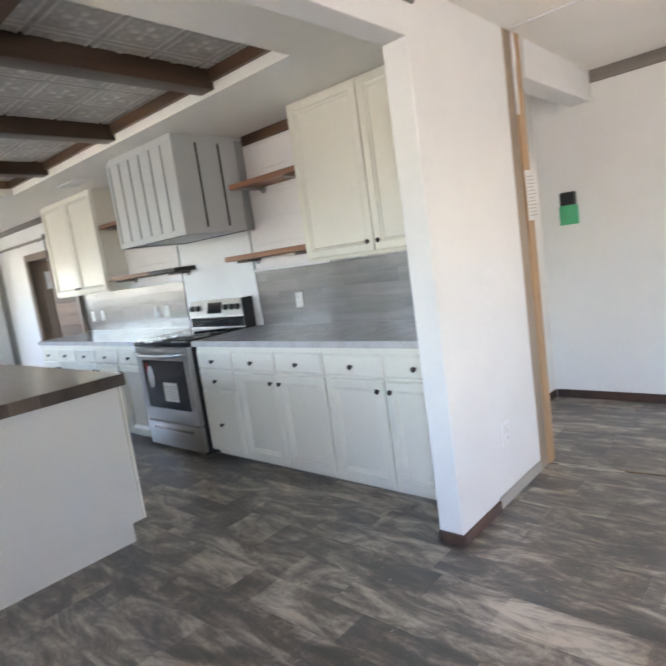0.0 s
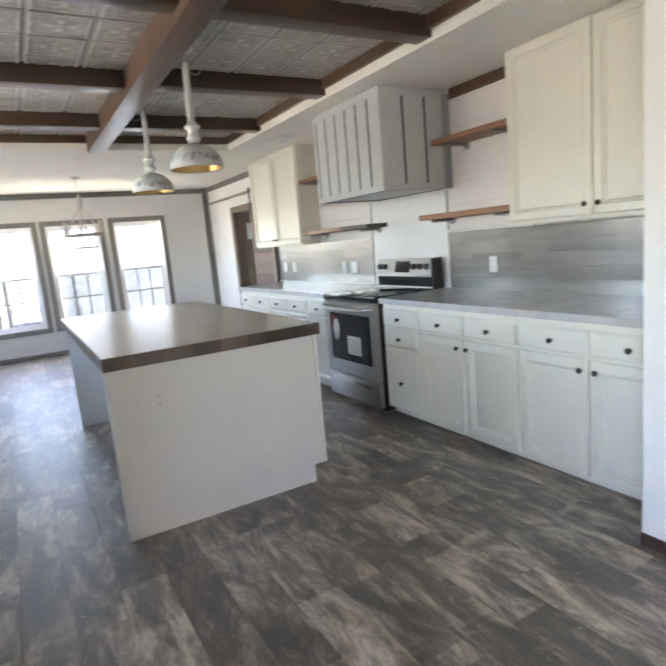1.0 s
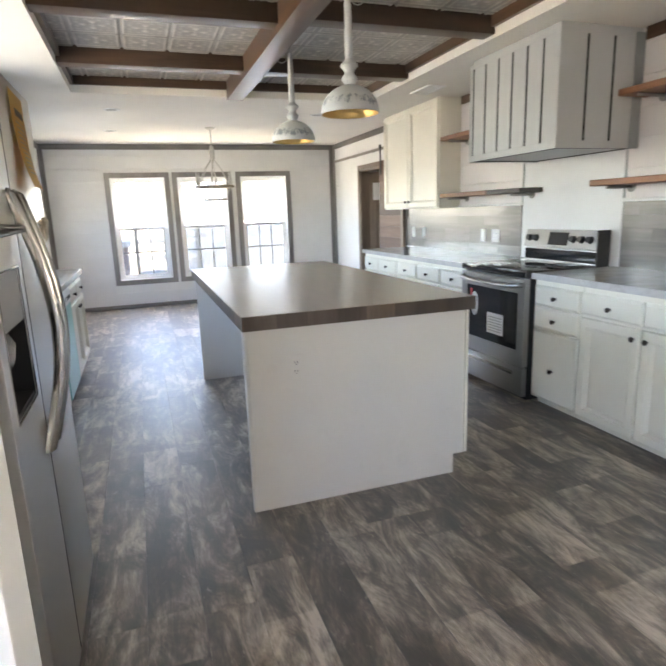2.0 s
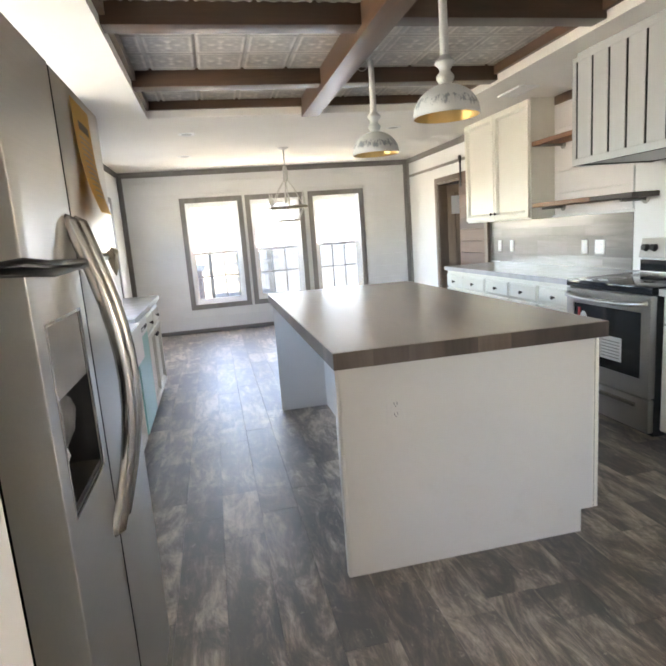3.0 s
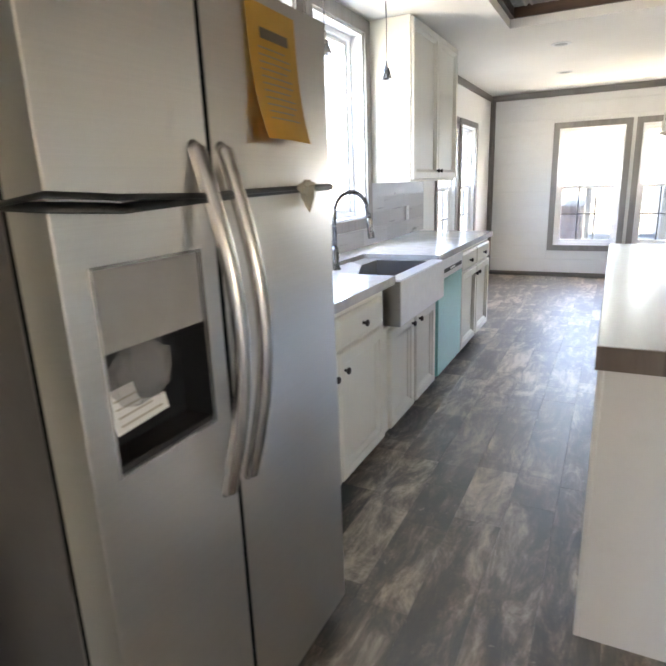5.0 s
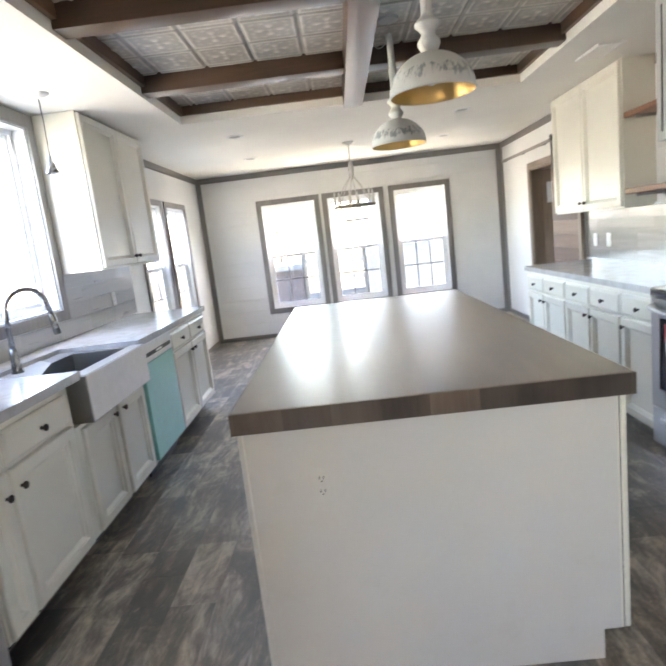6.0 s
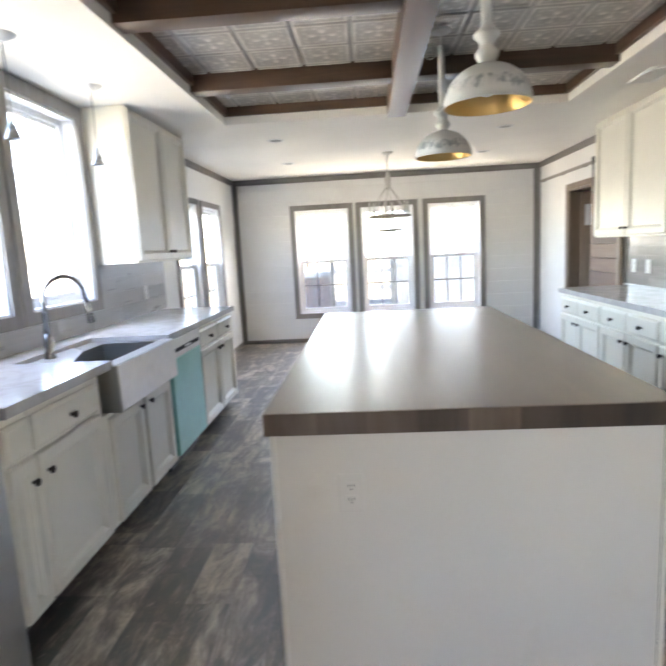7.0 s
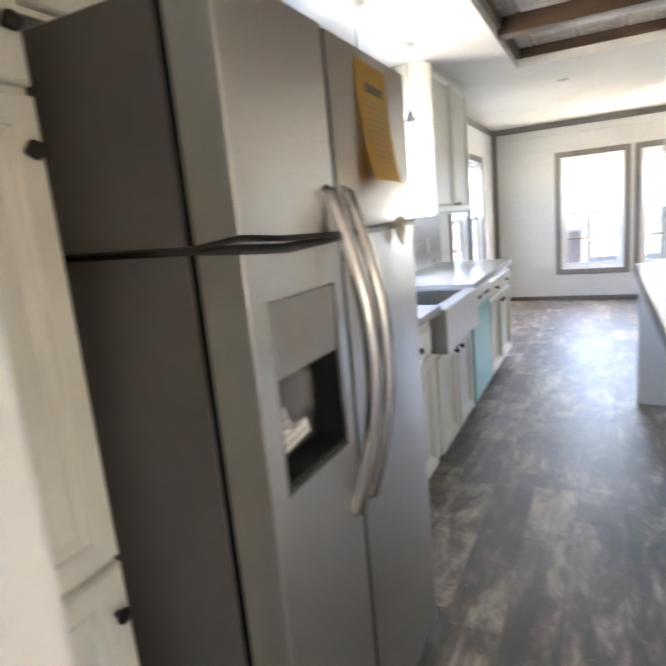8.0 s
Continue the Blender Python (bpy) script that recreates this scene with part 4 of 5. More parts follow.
part("backguard_base", box(B(), 0.012, W - 0.012, 0.555, 0.56, 0.925, 1.005), M_GLASSTOP, bgp, "black lower panel")


def lean(bm):
    bmesh.ops.transform(bm, matrix=Matrix.Translation((0, 0.545, 1.02)) @ Matrix.Rotation(-math.atan2(0.03, 0.13), 4, 'X'), verts=bm.verts)
    return bm


part("display", lean(box(B(), 0.275, 0.475, -0.004, 0.004, 0.02, 0.115, 0.003)), M_GLASSTOP, bgp, "dark clock display")
for u in (0.06, 0.135, 0.53, 0.61, 0.69):
    part("dial", lean(lathe(B(), [(0.001, 0.03), (0.021, 0.03), (0.025, 0.004), (0.028, 0.0)], 16, pose(u, 0, 0.068, 90))), M_BLACK, bgp, "black control dial", True)
# papers on the oven door
o = thing("oven_tag", on_range(4.262, 2.27), "white oval hang tag with a red end on the oven window", "tag")
bm = lathe(B(), [(0.0005, 0.0), (0.052, 0.0), (0.052, 0.002), (0.0005, 0.002)], 24, Matrix.LocRotScale((0.175, -0.016, 0.625), Euler((radians(90), 0, 0)), (0.85, 1.75, 1)))
part("card", bm, M_PAPER, o)
part("red_end", box(B(), 0.118, 0.14, -0.0165, -0.014, 0.64, 0.735), M_RED, o, "red strip")
o = thing("oven_label", on_range(4.262, 2.27), "white printed label stuck on the oven window", "label")
part("sheet", box(B(), 0.335, 0.525, -0.014, -0.0125, 0.435, 0.585), M_PAPER, o)
for k in range(6):
    part("print_line", box(B(), 0.35, 0.51, -0.0147, -0.0142, 0.452 + k * 0.02, 0.458 + k * 0.02), M_GREYPL, o, "grey print bar")

# ---- hood ----
HX, HY0, HY1, HZ0, HZ1 = 2.327, 3.376, 4.318, 1.668, 2.346
o = thing("range_hood", pose(0, 0, 0), "grey board-and-batten box hood over the range", "range hood")
# carcass sits just behind the boards, blackened in place of deep gap shade
part("body", cells(B(), (HX + 0.007, RW - 0.012), (HY0 + 0.007, HY1 - 0.007), [(HX + 0.06, RW - 0.06, HY0 + 0.06, HY1 - 0.06)], lambda u, v, w: (u, v, HZ0 + 0.004 + w), HZ1 - HZ0 - 0.008), M_HOODIN, o, "near-black carcass, its colour standing in for shade in the gaps")
part("inner_panel", box(B(), HX + 0.06, RW - 0.06, HY0 + 0.06, HY1 - 0.06, HZ0 + 0.006, HZ0 + 0.016), M_HOOD, o, "grey painted underside")
part("top_panel", box(B(), HX + 0.02, RW - 0.012, HY0 + 0.02, HY1 - 0.02, HZ1 - 0.003, CEIL - 0.002), M_HOOD, o)
BT = 0.0065
for za, zb in ((HZ0, HZ0 + 0.045), (HZ1 - 0.030, HZ1)):
    part("rail", box(B(), HX, HX + BT, HY0, HY1, za, zb, 0.002, 1), M_HOOD, o)
    for yy in (HY0, HY1 - BT):
        part("rail", box(B(), HX + BT, RW - 0.012, yy, yy + BT, za, zb, 0.002, 1), M_HOOD, o)
GAP = 0.020
cuts = [HY0 + 0.145 + k * 0.150 for k in range(6)]
for ya, yb in zip([HY0] + [c + GAP / 2 for c in cuts], [c - GAP / 2 for c in cuts] + [HY1]):
    part("board", box(B(), HX, HX + BT, ya, yb, HZ0 + 0.045, HZ1 - 0.030, 0.0015, 1), M_HOOD, o)
cuts = [HX + 0.205, HX + 0.405]
for xa, xb in zip([HX + BT] + [c + GAP / 2 for c in cuts], [c - GAP / 2 for c in cuts] + [RW - 0.085]):
    for yy in (HY0, HY1 - BT):
        part("board", box(B(), xa, xb, yy, yy + BT, HZ0 + 0.045, HZ1 - 0.030, 0.0015, 1), M_HOOD, o)
for yy in (HY0 - 0.004, HY1 - BT):
    part("wall_strip", box(B(), RW - 0.085, RW - 0.012, yy - 0.003, yy + BT + 0.007, HZ0, HZ1, 0.0015, 1), M_HOODSTRIP, o)


# ---- shelves ----
M_BRACKET = plain("bracket_steel", (0.36, 0.34, 0.32), 0.45, 0.8)
M_DARKEND = wooden("dark_shelf_end", [(0.3, (0.03, 0.026, 0.023)), (0.6, (0.075, 0.066, 0.06))], "y", 0.5, 1.3, 0.1)


def shelf(y0, y1, z, label, dark=0.0):
    o = thing("wall_shelf", pose(0, 0, 0), label, "shelf", "open wooden shelves")
    part("board", box(B(), 2.735, RW - 0.012, y0 + dark, y1, z, z + 0.038, 0.004, 1), M_SHELF, o)
    # the board is much darker over this length at its near end
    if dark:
        part("board_end", box(B(), 2.737, RW - 0.012, y0, y0 + dark, z + 0.001, z + 0.037, 0.004, 1), M_DARKEND, o, "darker end of the board")
    for yb in (y0 + 0.13, y1 - 0.13):
        bk = part("bracket", tube(B(), [(2.755, yb, z - 0.012), (2.95, yb, z - 0.012)], 0.011, 10), M_BRACKET, o, "pipe bracket", True)
        part("flange", lathe(B(), [(0.001, 0.0), (0.012, 0.0), (0.014, 0.012), (0.034, 0.014), (0.034, 0.02), (0.001, 0.02)], 16, pose(2.943, yb, z - 0.012, 0, 90)), M_BRACKET, bk, "", True)
    return o


shelf(2.625, 3.335, 1.965, "reddish-brown wooden wall shelf on pipe brackets beside the hood")
shelf(2.625, 3.52, 1.445, "reddish-brown wooden wall shelf on pipe brackets below the hood")
shelf(4.335, 5.46, 1.965, "reddish-brown wooden wall shelf on pipe brackets beside the hood")
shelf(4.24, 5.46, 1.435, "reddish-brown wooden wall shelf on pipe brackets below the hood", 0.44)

# ---- fridge ----
FX, FYN, FYM, FYF, FT = -0.387, 1.782, 2.125, 2.604, 1.715
o = thing("fridge", pose(0, 0, 0), "stainless side-by-side fridge with a dark grey case", "fridge")
part("body", box(B(), -1.24, FX - 0.104, FYN + 0.002, FYF - 0.002, 0.02, FT - 0.008, 0.006), M_CASE, o, "dark grey case", True)
part("gasket", box(B(), FX - 0.104, FX - 0.084, FYN + 0.006, FYF - 0.022, 0.06, FT - 0.02), M_HOODIN, o, "black door gasket")
part("grille", box(B(), FX - 0.09, FX - 0.05, FYN + 0.01, FYF - 0.01, 0.02, 0.075, 0.004), M_BLACK, o, "dark kick grille")
part("hinge_cover", box(B(), FX - 0.17, FX - 0.03, FYN + 0.012, FYN + 0.055, FT - 0.009, FT + 0.022, 0.005), M_DISP, o, "dark hinge cover")
part("door_gap", box(B(), FX - 0.06, FX - 0.0006, FYM - 0.0068, FYM + 0.0068, 0.09, FT - 0.004), M_HOODIN, o, "black seam between the doors")
DH = (1.834, 2.070, 0.907, 1.235)
ld = cells(B(), (FYN, FYM - 0.007), (0.085, FT), [DH], lambda u, v, w: (FX - 0.084 + w, u, v), 0.084)
bmesh.ops.bevel(ld, geom=[e for e in ld.edges if all(abs(v.co.x - FX) < 1e-5 and abs(v.co.y - FYN) < 1e-5 for v in e.verts)], offset=0.002, segments=3, profile=0.5, affect='EDGES')
ld = part("freezer_door", ld, M_STEEL, o, "stainless freezer door", True)
rd = part("fridge_door", box(B(), FX - 0.084, FX, FYM + 0.007, FYF, 0.085, FT, 0.005, 2), M_STEEL, o, "stainless fridge door", True)
part("dispenser_recess", box(B(), FX - 0.083, FX - 0.07, DH[0] - 0.005, DH[1] + 0.005, DH[2] - 0.005, DH[3] + 0.005), M_BLACK, ld, "black ice and water recess")
part("dispenser_panel", box(B(), FX - 0.066, FX - 0.003, DH[0] + 0.002, DH[1] - 0.002, 1.105, DH[3] - 0.002, 0.003), M_PANELGREY, ld, "grey control panel")
part("dispenser_liner", cells(B(), (DH[0] + 0.0005, DH[1] - 0.0005), (DH[2] + 0.0005, DH[3] - 0.0005), [(DH[0] + 0.0015, DH[1] - 0.0015, DH[2] + 0.0012, DH[3] - 0.0015)], lambda u, v, w: (FX - 0.069 + w, u, v), 0.066), M_BLACK, ld, "black recess sides")
part("dispenser_rim", cells(B(), (DH[0] - 0.004, DH[1] + 0.004), (DH[2] - 0.004, DH[3] + 0.004), [(DH[0] + 0.001, DH[1] - 0.001, DH[2] + 0.001, DH[3] - 0.001)], lambda u, v, w: (FX - 0.001 + w, u, v), 0.003), M_STEELZ, ld, "bright rim")
part("dispenser_tray", box(B(), FX - 0.068, FX - 0.004, DH[0] + 0.004, DH[1] - 0.004, DH[2] + 0.001, DH[2] + 0.012), M_DARK, ld)
part("dispenser_lever", box(B(), FX - 0.066, FX - 0.04, 1.925, 1.995, 0.99, 1.10, 0.006), M_BLACK, ld)
for door, yh in ((ld, FYM - 0.042), (rd, FYM + 0.034)):
    pts = [(FX - 0.005, yh, 1.41)] + [(FX + 0.008 + 0.060 * math.sin(math.pi * k / 12), yh, 1.405 - 0.655 * k / 12) for k in range(13)] + [(FX - 0.005, yh, 0.745)]
    part("handle", tube(B(), pts, 0.0165, 12), M_STEELZ, door, "bowed stainless bar handle", True)

# strap round the fridge, knotted with tape
o = thing("strap", pose(0, 0, 0), "black shipping strap round the fridge, tied with tape", "strap")
s1 = [(-0.80, FYN - 0.004, 1.334), (FX - 0.09, FYN - 0.004, 1.329), (FX + 0.002, FYN - 0.003, 1.326), (FX + 0.006, FYN + 0.12, 1.318), (FX + 0.03, FYM - 0.04, 1.327), (FX + 0.03, FYM + 0.04, 1.33), (FX + 0.006, FYF - 0.17, 1.333), (FX + 0.004, FYF, 1.335)]
part("band", tube(B(), s1, 0.009, 8, 0.3), M_STRAP, o, "", True)
part("band", tube(B(), [(x + 0.002, y, z + 0.013 * (k in (2, 3)) + 0.003) for k, (x, y, z) in enumerate(s1)], 0.006, 8, 0.35), M_STRAP, o, "", True)
kn = B()
bmesh.ops.create_icosphere(kn, subdivisions=3, radius=1.0)
for v in kn.verts:
    k = 1 + 0.5 * noise.noise(v.co * 1.9) + 0.25 * noise.noise(v.co * 5.0)
    tail = max(0.0, -v.co.z) ** 2
    v.co = Vector((FX + 0.018 + 0.013 * v.co.x * k, FYF - 0.155 + 0.03 * v.co.y * k * (1 - 0.5 * tail) + 0.012 * tail, 1.335 + (0.018 * v.co.z - 0.03 * tail) * k))
part("tape_knot", kn, M_TAPE, o, "crumpled tan tape")

# yellow notice hanging on the fridge door, curling out at the foot
o = thing("energy_notice", pose(0, 0, 0), "yellow printed card hanging on the fridge door, curling outwards", "notice")


def curl(u, v):
    """A point of the card: u across, v down from its upper edge."""
    out = 0.004 + 0.030 * v ** 3 * (1 - 0.25 * u) + 0.008 * math.sin(math.pi * u) * v
    return Vector((FX + out, 2.262 + 0.185 * u + 0.012 * v, 1.690 - 0.255 * v - 0.004 * u))


def sheet(bm, u0, u1, v0, v1, nu, nv, lift):
    grid = [[bm.verts.new(curl(u0 + (u1 - u0) * i / nu, v0 + (v1 - v0) * j / nv) + Vector((lift, 0, 0))) for j in range(nv + 1)] for i in range(nu + 1)]
    for i in range(nu):
        for j in range(nv):
            bm.faces.new((grid[i][j], grid[i + 1][j], grid[i + 1][j + 1], grid[i][j + 1]))
    bmesh.ops.solidify(bm, geom=bm.faces[:], thickness=0.0006)
    return bm


part("card", sheet(B(), 0, 1, 0, 1, 10, 14, 0), M_YELLOW, o, "", True)
part("heading_bar", sheet(B(), 0.22, 0.80, 0.17, 0.25, 4, 3, 0.0012), M_INK, o, "grey heading bar")
for k in range(11):
    part("print_line", sheet(B(), 0.16, 0.80 if k % 3 else 0.7, 0.31 + 0.052 * k, 0.322 + 0.052 * k, 5, 1, 0.0012), M_TAPE, o, "faint print bar")

o = thing("dispenser_bag", pose(0, 0, 0), "crumpled clear plastic bag in the dispenser recess", "bag")
bm = bmesh.new()
bmesh.ops.create_icosphere(bm, subdivisions=3, radius=1.0)
for v in bm.verts:
    k = 1 + 0.35 * noise.noise(v.co * 2.3)
    v.co = Vector((FX - 0.036 + v.co.x * 0.026 * k, 1.935 + v.co.y * 0.068 * k, 1.045 + v.co.z * 0.055 * k))
part("film", bm, M_BAG, o)
o = thing("dispenser_leaflet", pose(FX - 0.040, 1.925, 0.995, 0, -14, 6), "white printed leaflet propped in the dispenser recess", "leaflet")
part("sheet", box(B(), -0.001, 0.001, -0.066, 0.066, -0.036, 0.036), M_FILM, o)
for k in range(4):
    part("print_line", box(B(), 0.0012, 0.0018, -0.055, 0.05 - 0.02 * (k % 2), -0.026 + 0.014 * k, -0.023 + 0.014 * k), M_TAPE, o, "faint print bar")

# ---- lamps ----
def pendant(x, y):
    """A farmhouse pendant: enamel dome, turned wooden neck and spindle, cord loop and rod to the tin ceiling."""
    o = thing("pendant_lamp", pose(x, y, 1.837), "distressed white dome pendant lamp with a turned neck", "pendant lamp", "island pendants")
    R = 0.152
    out = [(R, 0.0), (R + 0.004, 0.004)] + [(R * math.cos(t) + 0.001, 0.008 + 0.135 * math.sin(t)) for t in (k * 1.36 / 12 for k in range(13))] + [(0.02, 0.145)]
    part("shade", lathe(B(), out, 36), M_SHADE, o, "rubbed white enamel dome", True)
    part("lining", lathe(B(), [(R - 0.001, 0.001)] + [((R - 0.004) * math.cos(t), 0.006 + 0.128 * math.sin(t)) for t in (k * 1.4 / 10 for k in range(11))] + [(0.002, 0.133)], 36), M_GOLD, o, "gold inside of the shade", True)
    part("bulb", lathe(B(), [(0.001, 0.03), (0.018, 0.036), (0.028, 0.056), (0.024, 0.08), (0.014, 0.105), (0.013, 0.133)], 16), M_PLATE, o, "unlit white bulb", True)
    part("neck", lathe(B(), [(0.022, 0.143), (0.030, 0.148), (0.034, 0.155), (0.040, 0.167), (0.041, 0.175), (0.036, 0.184), (0.026, 0.196), (0.025, 0.206), (0.032, 0.218), (0.045, 0.231), (0.046, 0.238), (0.039, 0.247), (0.026, 0.258), (0.020, 0.268), (0.002, 0.27)], 24), M_SHADE, o, "turned white wooden neck with two bulges", True)
    part("spindle", lathe(B(), [(0.020, 0.266), (0.020, 0.40), (0.0185, 0.41), (0.018, 0.52), (0.015, 0.585), (0.002, 0.59)], 16), M_SHADE, o, "tapered white post", True)
    loop = [(0.022 + 0.034 + 0.036 * math.cos(t), 0.004 * math.sin(2 * t), 0.565 + 0.04 * math.sin(t)) for t in (k * 2 * math.pi / 16 for k in range(17))]
    part("cord_loop", tube(B(), loop, 0.0028, 6), M_WICK, o, "loop of pale cord", True)
    part("hook", tube(B(), [(0, 0, 0.585), (0.0, 0.0, 0.62), (0.006, 0, 0.635), (0, 0, 0.652)], 0.004, 8), M_WICK, o, "", True)
    part("canopy", lathe(B(), [(0.002, 0.640), (0.03, 0.642), (0.055, 0.652), (0.058, 0.664)], 24), M_SHADE, o, "round canopy", True)
    return o


p = pendant(1.016, 3.40)
copy_thing(p, pose(1.016, 4.535, 1.837, 0, 0, 160))

o = thing("chandelier", pose(0.835, 7.63, CEIL), "whitewashed two-ring iron chandelier over the dining spot", "chandelier")
part("canopy", lathe(B(), [(0.002, -0.028), (0.03, -0.026), (0.062, -0.008), (0.064, 0.0)], 24), M_WICK, o, "", True)
part("rod", tube(B(), [(0, 0, -0.02), (0, 0, -0.22)], 0.006, 8), M_WICK, o, "", True)
part("finial", lathe(B(), [(0.006, -0.20), (0.02, -0.215), (0.028, -0.25), (0.034, -0.29), (0.026, -0.33), (0.03, -0.35), (0.012, -0.40), (0.004, -0.41)], 18), M_WICK, o, "turned stem", True)


def hoop(r, z, rad):
    return tube(B(), [(r * math.cos(t), r * math.sin(t), z) for t in (k * 2 * math.pi / 40 for k in range(41))], rad, 8)


up = part("upper_ring", hoop(0.228, -0.69, 0.014), M_TAPE, o, "weathered wooden ring", True)
part("lower_ring", hoop(0.135, -0.845, 0.010), M_TAPE, o, "smaller weathered ring", True)
for k in range(6):
    t = k * math.pi / 3 + 0.3
    cx, sx = math.cos(t), math.sin(t)
    part("arm", tube(B(), [(0.02 * cx, 0.02 * sx, -0.37), (0.10 * cx, 0.10 * sx, -0.47), (0.225 * cx, 0.225 * sx, -0.69)], 0.005, 6), M_WICK, o, "", True)
    part("strut", tube(B(), [(0.225 * cx, 0.225 * sx, -0.69), (0.135 * cx, 0.135 * sx, -0.845)], 0.0045, 6), M_WICK, o, "", True)
    part("candle", lathe(B(), [(0.001, -0.67), (0.016, -0.67), (0.016, -0.58), (0.006, -0.575), (0.011, -0.55), (0.002, -0.51)], 12, pose(0.225 * cx, 0.225 * sx, 0)), M_WICK, o, "pale candle sleeve", True)


def small_pendant(y):
    o = thing("pendant_lamp", pose(-1.007, y, CEIL), "small nickel cone pendant on a thin cord", "pendant lamp", "sink pendants")
    part("canopy", lathe(B(), [(0.002, -0.03), (0.02, -0.028), (0.058, -0.006), (0.062, 0.0)], 24), M_PLATE, o, "white round canopy", True)
    part("cord", tube(B(), [(0, 0, -0.025), (0.004, 0, -0.15), (0.0, 0, -0.36)], 0.003, 6), M_BLACK, o, "thin dark cord", True)
    part("shade", lathe(B(), [(0.001, -0.32), (0.008, -0.325), (0.010, -0.355), (0.020, -0.37), (0.022, -0.385), (0.036, -0.418), (0.038, -0.424), (0.033, -0.42), (0.016, -0.385), (0.001, -0.38)], 20), M_NICKEL, o, "", True).location.z = -0.022
    return o


small_pendant(4.63), small_pendant(3.83)


def downlight(x, y):
    o = thing("downlight", pose(x, y, CEIL), "flat white recessed downlight, unlit", "downlight", "downlights")
    part("trim_ring", lathe(B(), [(0.052, -0.001), (0.056, -0.006), (0.078, -0.004), (0.08, 0.0)], 28), M_PLATE, o, "", True)
    part("lens", lathe(B(), [(0.001, -0.0012), (0.052, -0.0012)], 28), M_GREYPL, o, "dull grey lens", True)


for x, y in ((-0.229, 6.58), (-0.31, 7.98), (1.867, 6.617), (1.95, 7.98)):
    downlight(x, y)
o = thing("ceiling_vent", pose(2.47, 5.22, CEIL), "white louvred ceiling vent", "vent")
part("vent_frame", cells(B(), (-0.09, 0.09), (-0.17, 0.17), [(-0.07, 0.07, -0.15, 0.15)], lambda u, v, w: (u, v, w - 0.012), 0.012), M_PLATE, o)
part("backing", box(B(), -0.07, 0.07, -0.15, 0.15, -0.003, -0.001), M_DARK, o, "dark duct")
for k in range(9):
    part("slat", box(B(), -0.07, 0.07, -0.145 + k * 0.034, -0.123 + k * 0.034, -0.010, -0.007), M_PLATE, o)


# ---- outlets and switches ----
def outlet(m, w, label, name="outlet", mat=None, rocker=False, lift=0.006):
    """A cover plate: own x along the wall, room side at -y, centre at the origin."""
    o = thing(name, m, label, "outlet" if name == "outlet" else "switch")
    part("plate", rings(B(), -w / 2, w / 2, -0.058, 0.058, [(0, 0), (0, -lift / 2), (0.005, -lift)]), mat or M_PLATE, o)
    n = max(1, round(w / 0.075))
    for k in range(n):
        u = (k - (n - 1) / 2) * 0.046
        if rocker:
            part("rocker", rings(B(), u - 0.016, u + 0.016, -0.033, 0.033, [(0, -0.006), (0, -0.008), (0.003, -0.010)]), M_VINYL, o)
        else:
            for zc in (-0.02, 0.02):
                f = part("receptacle", rings(B(), u - 0.017, u + 0.017, zc - 0.014, zc + 0.014, [(0, -lift), (0.001, -lift - 0.0012)]), mat or M_VINYL, o)
                for du in (-0.006, 0.006):
                    part("slot", box(B(), u + du - 0.0012, u + du + 0.0012, -lift - 0.0018, -lift - 0.0008, zc - 0.002, zc + 0.007), M_BLACK, f)
                part("slot", box(B(), u - 0.002, u + 0.002, -lift - 0.0018, -lift - 0.0008, zc - 0.010, zc - 0.006), M_BLACK, f)
    return o


sp = RW - 0.017
outlet(pose(sp, 2.985, 1.09, 0, 0, -90), 0.075, "white double outlet on the grey plank backsplash")
outlet(pose(sp, 6.44, 1.075, 0, 0, -90), 0.075, "white double outlet on the grey plank backsplash")
outlet(pose(sp, 6.19, 1.075, 0, 0, -90), 0.075, "white rocker switch on the grey plank backsplash", "switch", rocker=True)
outlet(pose(sp, 5.03, 1.075, 0, 0, -90), 0.075, "white rocker switch on the grey plank backsplash", "switch", rocker=True)
outlet(pose(sp, 4.84, 1.075, 0, 0, -90), 0.115, "white double-gang outlet on the grey plank backsplash")
outlet(pose(SW + 0.017, 5.80, 1.085, 0, 0, 90), 0.075, "white outlet on the pale backsplash by the sink")
outlet(pose(0.496, 2.7948, 0.678), 0.075, "white outlet set flush in the island's end panel", mat=M_PANEL, lift=0.0016)
outlet(pose(2.545, PY0, 0.375), 0.075, "white outlet low on the wall end", lift=0.011)

# ---- loose papers, thermostat ----
o = thing("wall_notice", pose(3.12, PY0 - 0.016, 1.555, 0, -2, 0), "white printed sheet stapled to the bare stud", "notice")
part("sheet", box(B(), -0.075, 0.075, -0.001, 0.0005, -0.135, 0.135), M_PAPER, o)
for k in range(12):
    part("print_line", box(B(), -0.055, 0.06 - 0.015 * (k % 3), -0.0018, -0.0012, -0.11 + 0.019 * k, -0.106 + 0.019 * k), M_TAPE, o, "grey print bar")
o = thing("thermostat", pose(HALL, 1.445, 1.485, 0, 0, -90), "dark thermostat with green tape on the hall wall", "thermostat")
part("case", box(B(), -0.06, 0.06, -0.028, 0.0, 0.02, 0.12, 0.016, 3), M_BLACK, o, "rounded black case", True)
part("tape", box(B(), -0.065, 0.065, -0.031, 0.0, -0.12, 0.022, 0.003), M_GREEN, o, "green tape")

